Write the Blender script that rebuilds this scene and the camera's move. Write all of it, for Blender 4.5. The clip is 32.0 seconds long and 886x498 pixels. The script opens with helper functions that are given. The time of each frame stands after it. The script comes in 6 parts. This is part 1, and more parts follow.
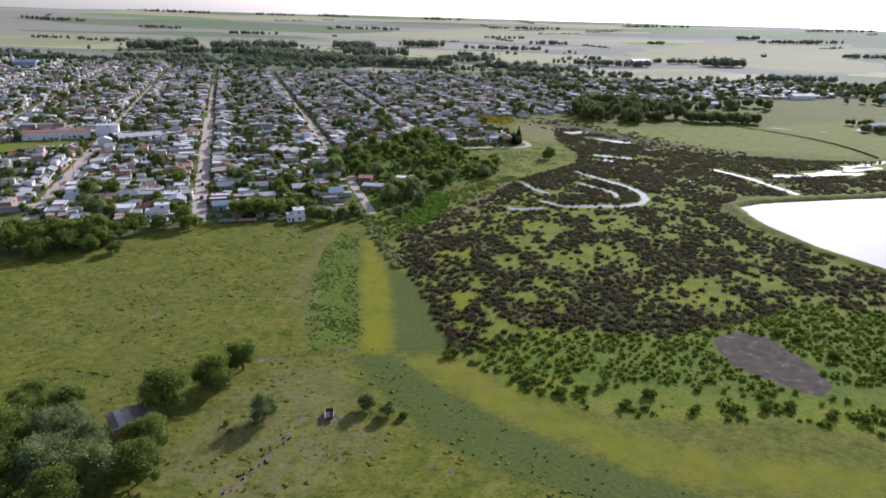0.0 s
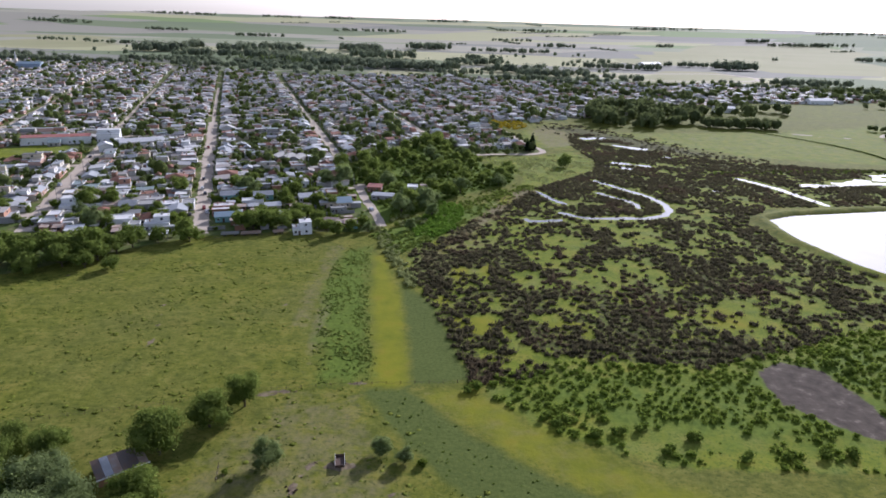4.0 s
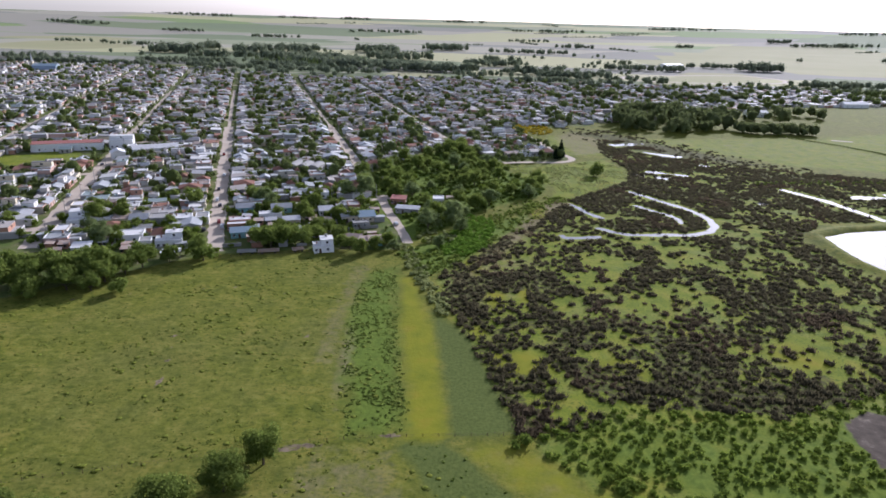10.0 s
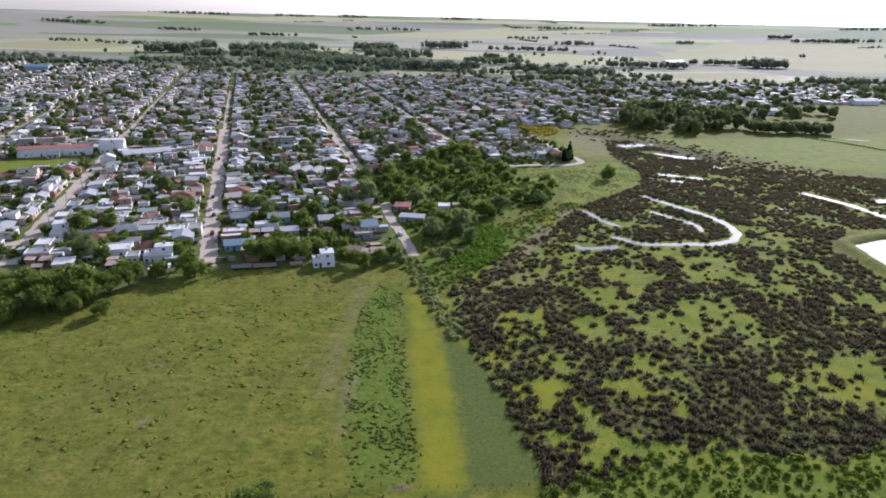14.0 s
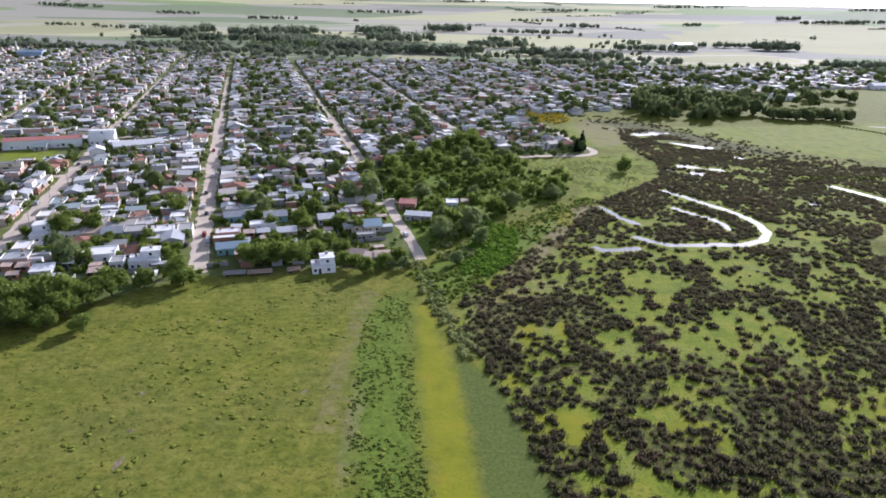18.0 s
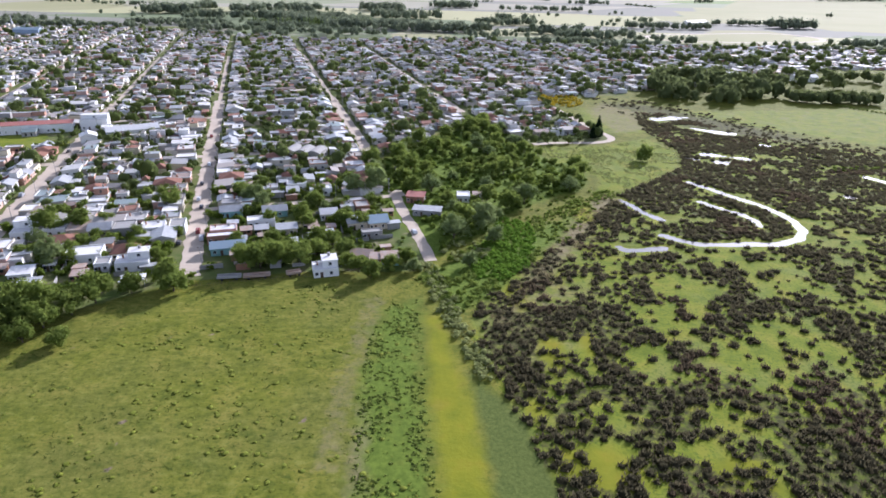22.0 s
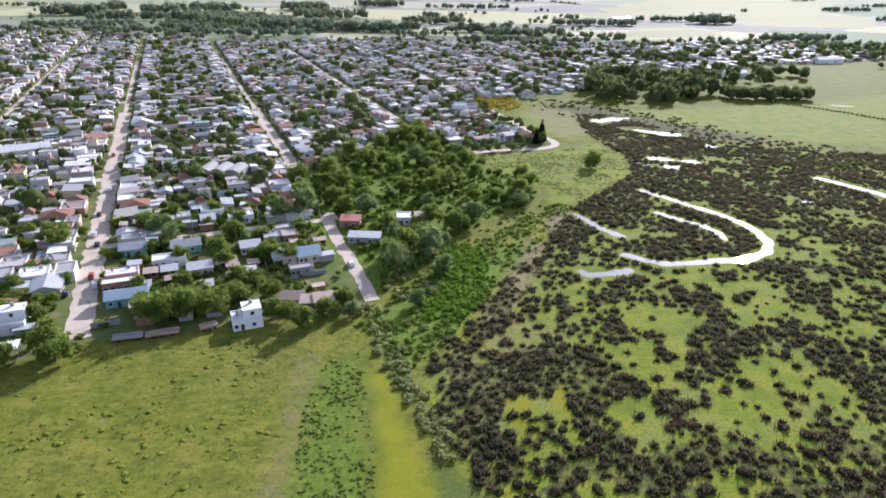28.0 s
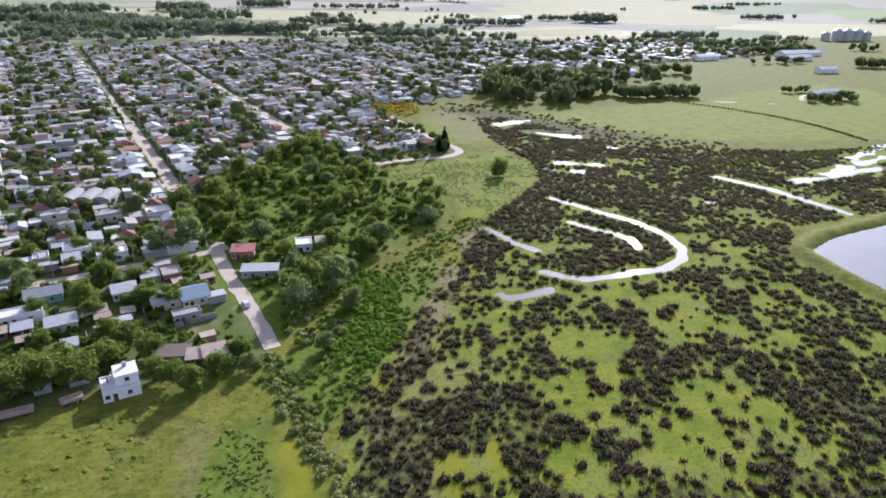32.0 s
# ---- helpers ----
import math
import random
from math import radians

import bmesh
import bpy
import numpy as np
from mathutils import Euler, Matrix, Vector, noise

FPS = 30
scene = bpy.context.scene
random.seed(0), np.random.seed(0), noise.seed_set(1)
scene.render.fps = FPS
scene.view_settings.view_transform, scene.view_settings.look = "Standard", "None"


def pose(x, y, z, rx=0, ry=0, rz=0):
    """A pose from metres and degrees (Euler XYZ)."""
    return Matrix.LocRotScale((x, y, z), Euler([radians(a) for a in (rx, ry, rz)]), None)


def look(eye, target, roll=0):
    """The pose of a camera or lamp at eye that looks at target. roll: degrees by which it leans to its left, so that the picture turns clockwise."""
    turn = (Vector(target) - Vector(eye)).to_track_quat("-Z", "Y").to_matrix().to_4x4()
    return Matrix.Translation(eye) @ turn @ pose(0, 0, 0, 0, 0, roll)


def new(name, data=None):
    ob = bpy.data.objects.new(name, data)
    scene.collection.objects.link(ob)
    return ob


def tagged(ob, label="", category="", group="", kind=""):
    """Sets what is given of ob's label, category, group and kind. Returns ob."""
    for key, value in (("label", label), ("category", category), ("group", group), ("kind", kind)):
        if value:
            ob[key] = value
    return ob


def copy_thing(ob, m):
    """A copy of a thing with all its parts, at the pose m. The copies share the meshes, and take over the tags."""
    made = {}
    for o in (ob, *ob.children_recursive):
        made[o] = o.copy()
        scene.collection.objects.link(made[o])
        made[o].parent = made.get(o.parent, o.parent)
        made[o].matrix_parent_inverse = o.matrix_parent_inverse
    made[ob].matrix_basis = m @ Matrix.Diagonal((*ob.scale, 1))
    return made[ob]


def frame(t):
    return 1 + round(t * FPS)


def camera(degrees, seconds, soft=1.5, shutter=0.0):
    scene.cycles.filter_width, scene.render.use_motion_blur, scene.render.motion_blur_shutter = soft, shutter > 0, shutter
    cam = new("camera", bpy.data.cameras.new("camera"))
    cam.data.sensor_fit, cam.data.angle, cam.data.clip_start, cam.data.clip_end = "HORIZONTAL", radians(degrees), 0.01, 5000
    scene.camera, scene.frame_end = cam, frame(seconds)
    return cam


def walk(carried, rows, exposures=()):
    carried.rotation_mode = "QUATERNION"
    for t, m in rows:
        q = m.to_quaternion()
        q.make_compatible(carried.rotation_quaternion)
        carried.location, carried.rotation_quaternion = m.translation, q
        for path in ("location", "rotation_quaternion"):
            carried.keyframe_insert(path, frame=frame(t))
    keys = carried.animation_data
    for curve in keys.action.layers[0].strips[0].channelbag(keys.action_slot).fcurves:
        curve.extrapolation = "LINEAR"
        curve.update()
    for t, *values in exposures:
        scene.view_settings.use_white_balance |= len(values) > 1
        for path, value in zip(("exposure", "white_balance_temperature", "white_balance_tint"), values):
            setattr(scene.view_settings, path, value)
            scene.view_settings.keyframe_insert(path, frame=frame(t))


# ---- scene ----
# Camera: seconds, eye in metres, heading to the left, tilt up and lean in degrees.
LENS = 69.06
PATH = [
    (0, 13.59, -5.24, 97.53, -1.336, -20.063, 1.541),
    (0.5, 13.09, -2.66, 97.38, -1.290, -20.032, 1.580),
    (1, 12.72, -0.24, 97.27, -1.225, -20.005, 1.592),
    (1.5, 12.01, 2.06, 97.20, -1.190, -19.989, 1.582),
    (2, 11.49, 4.39, 97.17, -1.130, -19.973, 1.665),
    (2.5, 11.12, 6.63, 97.15, -1.063, -19.978, 1.628),
    (3, 10.52, 8.87, 97.14, -0.998, -19.943, 1.621),
    (3.5, 9.97, 10.88, 97.18, -0.934, -19.912, 1.630),
    (5.5, 7.24, 18.89, 97.31, -0.595, -19.821, 1.699),
    (6, 6.60, 20.76, 97.23, -0.473, -19.791, 1.699),
    (6.5, 5.92, 22.68, 97.24, -0.356, -19.776, 1.673),
    (7, 5.37, 24.70, 97.32, -0.201, -19.786, 1.640),
    (7.5, 4.69, 26.62, 97.40, -0.114, -19.804, 1.670),
    (8, 4.05, 28.39, 97.43, -0.005, -19.795, 1.604),
    (8.5, 3.41, 30.21, 97.46, 0.086, -19.785, 1.598),
    (9, 2.74, 32.13, 97.45, 0.181, -19.818, 1.609),
    (9.5, 2.09, 33.97, 97.53, 0.260, -19.857, 1.604),
    (10, 1.63, 35.86, 97.68, 0.387, -19.884, 1.534),
    (10.5, 0.90, 38.04, 97.60, 0.440, -19.917, 1.577),
    (11, 0.31, 40.18, 97.57, 0.490, -19.939, 1.466),
    (11.5, -0.04, 42.51, 97.56, 0.507, -19.977, 1.410),
    (12, -0.75, 44.93, 97.50, 0.401, -20.037, 1.400),
    (12.5, -1.12, 47.35, 97.53, 0.389, -20.054, 1.309),
    (13, -1.55, 49.87, 97.52, 0.362, -20.080, 1.259),
    (13.5, -2.04, 52.45, 97.43, 0.317, -20.099, 1.233),
    (15.5, -3.67, 63.35, 97.44, 0.316, -19.698, 1.083),
    (16, -3.85, 66.02, 97.36, 0.396, -18.936, 1.028),
    (16.5, -4.26, 68.72, 97.34, 0.394, -18.967, 1.041),
    (17, -4.75, 71.39, 97.33, 0.406, -19.513, 1.011),
    (17.5, -5.13, 74.10, 97.27, 0.444, -20.641, 0.998),
    (18, -5.51, 76.72, 97.33, 0.486, -21.481, 0.991),
    (18.5, -5.97, 79.35, 97.31, 0.532, -21.494, 0.992),
    (19, -6.44, 82.05, 97.49, 0.570, -21.511, 1.006),
    (19.5, -6.78, 84.66, 97.56, 0.632, -21.818, 1.023),
    (20, -7.17, 87.27, 97.58, 0.676, -22.128, 1.015),
    (20.5, -7.47, 89.77, 97.57, 0.745, -22.888, 0.996),
    (21, -7.86, 92.41, 97.60, 0.783, -23.329, 1.000),
    (21.5, -8.19, 95.10, 97.67, 0.837, -23.416, 1.028),
    (22, -8.49, 97.59, 97.61, 0.890, -23.372, 1.023),
    (22.5, -8.98, 100.21, 97.65, 0.943, -23.360, 1.014),
    (23, -9.38, 102.69, 97.55, 0.989, -23.322, 1.027),
    (23.5, -9.81, 105.14, 97.55, 0.977, -23.336, 1.025),
    (24, -10.14, 107.71, 97.47, 1.015, -23.336, 0.964),
    (24.5, -10.53, 110.53, 97.11, 1.017, -23.345, 0.902),
    (26.5, -10.69, 121.92, 96.28, -2.466, -23.338, 0.789),
    (27, -10.64, 124.70, 96.27, -3.395, -23.371, 0.756),
    (27.5, -10.70, 127.47, 96.16, -4.327, -23.362, 0.771),
    (28, -10.78, 130.39, 96.33, -5.306, -23.414, 0.837),
    (28.5, -10.83, 133.23, 96.33, -6.420, -23.418, 0.897),
    (29, -10.71, 135.94, 96.39, -7.310, -23.414, 0.873),
    (29.5, -10.57, 138.66, 96.52, -8.153, -23.422, 0.912),
    (30, -10.53, 141.25, 96.62, -9.150, -23.408, 0.927),
    (30.5, -10.27, 144.08, 96.74, -10.250, -23.412, 0.921),
    (31, -10.10, 146.98, 96.80, -11.596, -23.387, 1.029),
    (31.5, -9.93, 149.64, 96.96, -13.214, -23.372, 1.085),
    (32, -9.60, 152.33, 97.01, -14.650, -23.345, 1.128),
]


def ahead(x, y, z, turn, tilt):
    a, b = radians(turn), radians(tilt)
    return (x - math.sin(a) * math.cos(b), y + math.cos(a) * math.cos(b), z + math.sin(b))


cam = camera(LENS, 32.0, soft=1.7)
walk(cam, [(t, look((x, y, z), ahead(x, y, z, turn, tilt), lean)) for t, x, y, z, turn, tilt, lean in PATH],
     exposures=[(t, stops + 0.08, 5520, 23) for t, stops in ((0, 0.20), (6, 0.26), (10, 0.30), (13, 0.40), (15.5, 0.32), (17, 0.32), (18, 0.62), (19, 0.74), (24, 0.80), (28, 0.86), (30, 0.80), (32, 0.74))])

# ---- sky and sun: late sun ahead of the camera and to its right ----
SUN_HEIGHT, SUN_WAY = 21.8, 32.4
world = bpy.data.worlds.new("sky")
scene.world = world
world.use_nodes = True
sky = world.node_tree.nodes.new("ShaderNodeTexSky")
sky.sky_type, sky.sun_disc = "NISHITA", False
sky.sun_elevation, sky.sun_rotation = radians(SUN_HEIGHT), radians(SUN_WAY)
sky.dust_density, sky.ozone_density, sky.altitude = 0.9, 1.2, 100
veil = world.node_tree.nodes.new("ShaderNodeHueSaturation")
veil.inputs["Saturation"].default_value = 0.5
world.node_tree.links.new(sky.outputs[0], veil.inputs["Color"])
world.node_tree.links.new(veil.outputs[0], world.node_tree.nodes["Background"].inputs[0])
world.node_tree.nodes["Background"].inputs[1].default_value = 0.122
sun = new("sun", bpy.data.lights.new("sun", "SUN"))
sun.data.energy, sun.data.angle, sun.data.color = 5.0, radians(0.53), (1.0, 0.94, 0.84)
_a, _b = radians(SUN_WAY), radians(SUN_HEIGHT)
sun.matrix_world = look((math.sin(_a) * math.cos(_b) * 300, math.cos(_a) * math.cos(_b) * 300, math.sin(_b) * 300), (0, 0, 0))

# ---- materials ----
class Nodes:
    """A small writer of node materials."""

    def __init__(self, name, rough=0.8, metal=0.0, spec=0.3):
        self.m = bpy.data.materials.new(name)
        self.m.use_nodes = True
        self.t = self.m.node_tree
        self.b = self.t.nodes["Principled BSDF"]
        self.b.inputs["Roughness"].default_value = rough
        self.b.inputs["Metallic"].default_value = metal
        self.b.inputs["Specular IOR Level"].default_value = spec
        self.co = self.t.nodes.new("ShaderNodeTexCoord").outputs["Object"]
        self.place = self.t.nodes.new("ShaderNodeNewGeometry").outputs["Position"]

    def link(self, a, b):
        self.t.links.new(a, b)

    def noise(self, scale, detail=4, rough=0.6, stretch=None, world=True, shift=0.0):
        n = self.t.nodes.new("ShaderNodeTexNoise")
        n.inputs["Scale"].default_value, n.inputs["Detail"].default_value, n.inputs["Roughness"].default_value = scale, detail, rough
        v = self.place if world else self.co
        mp = self.t.nodes.new("ShaderNodeMapping")
        mp.inputs["Scale"].default_value = stretch or (1, 1, 1)
        mp.inputs["Location"].default_value = (shift, shift * 0.7, 0)
        self.link(v, mp.inputs[0])
        self.link(mp.outputs[0], n.inputs["Vector"])
        return n.outputs["Fac"]

    def ramp(self, fac, *stops):
        r = self.t.nodes.new("ShaderNodeValToRGB")
        e = r.color_ramp.elements
        while len(e) < len(stops):
            e.new(0.5)
        for k, (p, c) in zip(e, stops):
            k.position, k.color = p, (*c, 1)
        self.link(fac, r.inputs[0])
        return r.outputs[0]

    def steps(self, fac, *colours):
        r = self.t.nodes.new("ShaderNodeValToRGB")
        r.color_ramp.interpolation = "CONSTANT"
        e = r.color_ramp.elements
        while len(e) < len(colours):
            e.new(0.5)
        for i, (k, c) in enumerate(zip(e, colours)):
            k.position, k.color = i / len(colours), (*c, 1)
        self.link(fac, r.inputs[0])
        return r.outputs[0]

    def mix(self, fac, a, b, how="MIX"):
        n = self.t.nodes.new("ShaderNodeMix")
        n.data_type, n.blend_type = "RGBA", how
        for s, v in ((n.inputs[0], fac), (n.inputs[6], a), (n.inputs[7], b)):
            if isinstance(v, (int, float)):
                s.default_value = v
            elif isinstance(v, tuple):
                s.default_value = (*v, 1)
            else:
                self.link(v, s)
        return n.outputs[2]

    def calc(self, how, a, b, clamp=False):
        n = self.t.nodes.new("ShaderNodeMath")
        n.operation, n.use_clamp = how, clamp
        for s, v in zip(n.inputs, (a, b)):
            if isinstance(v, (int, float)):
                s.default_value = v
            else:
                self.link(v, s)
        return n.outputs[0]

    def attr(self, name):
        n = self.t.nodes.new("ShaderNodeAttribute")
        n.attribute_name = name
        return n.outputs["Fac"]

    def random(self):
        return self.t.nodes.new("ShaderNodeObjectInfo").outputs["Random"]

    def island(self):
        return self.t.nodes.new("ShaderNodeNewGeometry").outputs["Random Per Island"]

    def bump(self, height, strength, distance):
        n = self.t.nodes.new("ShaderNodeBump")
        n.inputs["Strength"].default_value, n.inputs["Distance"].default_value = strength, distance
        self.link(height, n.inputs["Height"])
        self.link(n.outputs[0], self.b.inputs["Normal"])
        return self

    def colour(self, c):
        if isinstance(c, tuple):
            self.b.inputs["Base Color"].default_value = (*c, 1)
        else:
            self.link(c, self.b.inputs["Base Color"])
        return self.m


def worn(name, a, b, rough=0.8, scale=0.6, metal=0.0, spec=0.3):
    """A plain surface with grain and stains at two scales."""
    n = Nodes(name, rough, metal, spec)
    c = n.mix(n.calc("MULTIPLY", n.noise(scale * 8, 3), 0.5), n.ramp(n.noise(scale, 5), (0.3, a), (0.7, b)), tuple(v * 0.7 for v in a))
    n.bump(n.noise(scale * 12, 3), 0.25, 0.02)
    return n.colour(c)


def paint(name, *colours, rough=0.75, joined=False):
    """Painted or raw walls: each house takes one of the colours, stained and patchy."""
    n = Nodes(name, rough, spec=0.3 if rough < 0.5 else 0.1)
    base = n.steps(n.island() if joined else n.random(), *[tuple(v * 0.84 for v in c) for c in colours])
    c = n.mix(n.calc("MULTIPLY", n.ramp(n.noise(0.5, 6), (0.45, (0, 0, 0)), (0.75, (1, 1, 1))), 0.35), base, (0.25, 0.22, 0.19))
    c = n.mix(0.12, c, n.noise(3, 3), "OVERLAY")
    n.bump(n.noise(6, 3), 0.2, 0.03)
    return n.colour(c)


def leafy(name, dark, light, back, through_share=0.45):
    """Leaves: each clump its own green, with some light let through."""
    n = Nodes(name, 0.95, spec=0.02)
    n.bump(n.noise(2.6, 4, 0.75), 1.0, 0.5)
    c = n.mix(n.calc("ADD", n.calc("MULTIPLY", n.island(), 0.45), n.calc("MULTIPLY", n.noise(0.11, 2), 0.6)), dark, light)
    c = n.mix(n.calc("MULTIPLY", n.random(), 0.55), c, back)
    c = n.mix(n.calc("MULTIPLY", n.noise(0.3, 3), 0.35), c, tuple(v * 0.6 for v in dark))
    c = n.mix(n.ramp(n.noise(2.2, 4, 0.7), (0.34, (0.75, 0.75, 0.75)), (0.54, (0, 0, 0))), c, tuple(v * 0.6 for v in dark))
    n.colour(c)
    n.b.inputs["Subsurface Weight"].default_value = 0.0
    tr = n.t.nodes.new("ShaderNodeBsdfTranslucent")
    n.link(n.mix(0.7, c, light), tr.inputs[0])
    mx = n.t.nodes.new("ShaderNodeMixShader")
    mx.inputs[0].default_value = through_share
    n.link(n.b.outputs[0], mx.inputs[1])
    n.link(tr.outputs[0], mx.inputs[2])
    n.link(mx.outputs[0], n.t.nodes["Material Output"].inputs[0])
    return n.m


WALLS = ((0.72, 0.70, 0.66), (0.62, 0.58, 0.50), (0.42, 0.40, 0.37), (0.75, 0.73, 0.70), (0.45, 0.25, 0.17), (0.55, 0.50, 0.40), (0.34, 0.33, 0.31), (0.60, 0.40, 0.32), (0.70, 0.62, 0.45), (0.78, 0.77, 0.75))
M_WALL, M_WALLS = paint("plaster_wall", *WALLS), paint("plaster_walls", *WALLS, joined=True)
M_WHITE = worn("white_paint", (0.80, 0.80, 0.78), (0.72, 0.71, 0.68), 0.6)
M_CONCRETE = worn("concrete", (0.36, 0.35, 0.33), (0.27, 0.26, 0.24), 0.85)
ROOFS = ((0.46, 0.46, 0.45), (0.27, 0.27, 0.26), (0.58, 0.57, 0.54), (0.33, 0.33, 0.33), (0.30, 0.15, 0.10), (0.20, 0.19, 0.18), (0.48, 0.46, 0.43), (0.33, 0.26, 0.22), (0.38, 0.40, 0.40), (0.70, 0.69, 0.66), (0.42, 0.38, 0.34), (0.24, 0.23, 0.21), (0.30, 0.36, 0.35), (0.46, 0.42, 0.38))
M_ROOF, M_ROOFS = paint("mixed_roof", *ROOFS, rough=0.7), paint("mixed_roofs", *ROOFS, rough=0.7, joined=True)
M_TILE = worn("clay_tile", (0.27, 0.135, 0.095), (0.20, 0.105, 0.075), 0.85, spec=0.1)
M_ZINC = worn("zinc_sheet", (0.46, 0.47, 0.47), (0.33, 0.33, 0.33), 0.5, metal=0.25)
M_DARK = worn("dark_wood", (0.10, 0.06, 0.04), (0.06, 0.04, 0.03), 0.6)
M_IRON = worn("weathered_iron", (0.13, 0.12, 0.11), (0.22, 0.13, 0.08), 0.6)
M_TEAL = worn("teal_paint", (0.22, 0.42, 0.42), (0.18, 0.34, 0.34), 0.7)
M_CREAM = worn("cream_paint", (0.62, 0.54, 0.40), (0.52, 0.45, 0.34), 0.7)
M_PINK = worn("faded_pink_paint", (0.62, 0.42, 0.37), (0.52, 0.36, 0.32), 0.7)
M_BRICK = worn("bare_brick", (0.36, 0.19, 0.12), (0.27, 0.14, 0.09), 0.85)
M_RUST = worn("rusty_sheet", (0.34, 0.22, 0.15), (0.42, 0.38, 0.34), 0.6)
M_MEMBRANE = worn("pale_roof_membrane", (0.74, 0.73, 0.71), (0.60, 0.58, 0.55), 0.6)
M_BLUE = worn("blue_grey_sheet", (0.30, 0.40, 0.46), (0.36, 0.43, 0.47), 0.45)
M_CHURCH = worn("blue_grey_plaster", (0.30, 0.38, 0.50), (0.24, 0.31, 0.42), 0.8)
M_RED = worn("red_painted_sheet", (0.36, 0.12, 0.09), (0.30, 0.14, 0.11), 0.6)
M_RUBBER = worn("tyre_rubber", (0.02, 0.02, 0.02), (0.03, 0.03, 0.03), 0.8)
M_BODY = paint("car_paint", (0.7, 0.7, 0.7), (0.35, 0.36, 0.38), (0.05, 0.05, 0.06), (0.6, 0.6, 0.62), (0.3, 0.05, 0.04), (0.08, 0.14, 0.3), rough=0.25)
M_GLASS = Nodes("window_glass", 0.08, spec=0.6).colour((0.03, 0.035, 0.04))
M_DIRT = worn("pale_dirt", (0.53, 0.445, 0.350), (0.41, 0.34, 0.265), 0.95, 0.12)
M_BARK = worn("bark", (0.12, 0.09, 0.06), (0.07, 0.055, 0.04), 0.9)
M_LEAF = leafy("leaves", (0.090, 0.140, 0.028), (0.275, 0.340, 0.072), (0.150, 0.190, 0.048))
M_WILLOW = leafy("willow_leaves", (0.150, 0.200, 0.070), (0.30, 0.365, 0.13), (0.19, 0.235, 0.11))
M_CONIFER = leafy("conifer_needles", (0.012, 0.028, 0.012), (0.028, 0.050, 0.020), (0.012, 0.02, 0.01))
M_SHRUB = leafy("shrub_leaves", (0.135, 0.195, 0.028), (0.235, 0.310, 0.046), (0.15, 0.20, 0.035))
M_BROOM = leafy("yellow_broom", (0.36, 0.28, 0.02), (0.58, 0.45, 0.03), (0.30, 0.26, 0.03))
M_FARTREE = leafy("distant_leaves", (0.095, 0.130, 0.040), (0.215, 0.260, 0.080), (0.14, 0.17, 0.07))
# far grove leaves: green paled and greyed, so the colour carries the haze
M_HAZE_GROVE = leafy("haze_paled_leaves", (0.135, 0.165, 0.105), (0.235, 0.270, 0.165), (0.18, 0.20, 0.14))
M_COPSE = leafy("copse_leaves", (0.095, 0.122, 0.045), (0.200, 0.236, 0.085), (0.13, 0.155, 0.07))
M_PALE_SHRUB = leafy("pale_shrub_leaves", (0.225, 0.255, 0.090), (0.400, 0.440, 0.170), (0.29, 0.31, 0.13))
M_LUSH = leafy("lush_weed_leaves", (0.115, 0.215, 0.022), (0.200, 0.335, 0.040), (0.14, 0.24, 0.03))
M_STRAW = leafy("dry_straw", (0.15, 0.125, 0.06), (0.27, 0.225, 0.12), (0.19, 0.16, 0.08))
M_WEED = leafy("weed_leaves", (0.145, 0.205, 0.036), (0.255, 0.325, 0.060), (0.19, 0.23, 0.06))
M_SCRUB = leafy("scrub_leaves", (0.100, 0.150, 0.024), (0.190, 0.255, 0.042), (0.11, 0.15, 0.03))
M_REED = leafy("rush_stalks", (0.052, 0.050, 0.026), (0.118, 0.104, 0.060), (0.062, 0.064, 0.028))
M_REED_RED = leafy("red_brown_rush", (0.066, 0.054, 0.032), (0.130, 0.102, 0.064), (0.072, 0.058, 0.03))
M_TUFT = worn("coarse_grass", (0.150, 0.165, 0.024), (0.090, 0.118, 0.016), 0.95, 0.9, spec=0.04)
M_GRASS = leafy("pasture_tuft", (0.055, 0.085, 0.018), (0.10, 0.14, 0.03), (0.08, 0.10, 0.03))


def water_material():
    n = Nodes("still_water", 0.03, spec=0.9)
    n.bump(n.noise(1.4, 3, stretch=(1, 1.6, 1)), 0.06, 0.05)
    n.b.inputs["IOR"].default_value = 1.45
    return n.colour(n.ramp(n.noise(0.02, 3), (0.3, (0.13, 0.125, 0.11)), (0.7, (0.18, 0.17, 0.155))))


M_WATER = water_material()


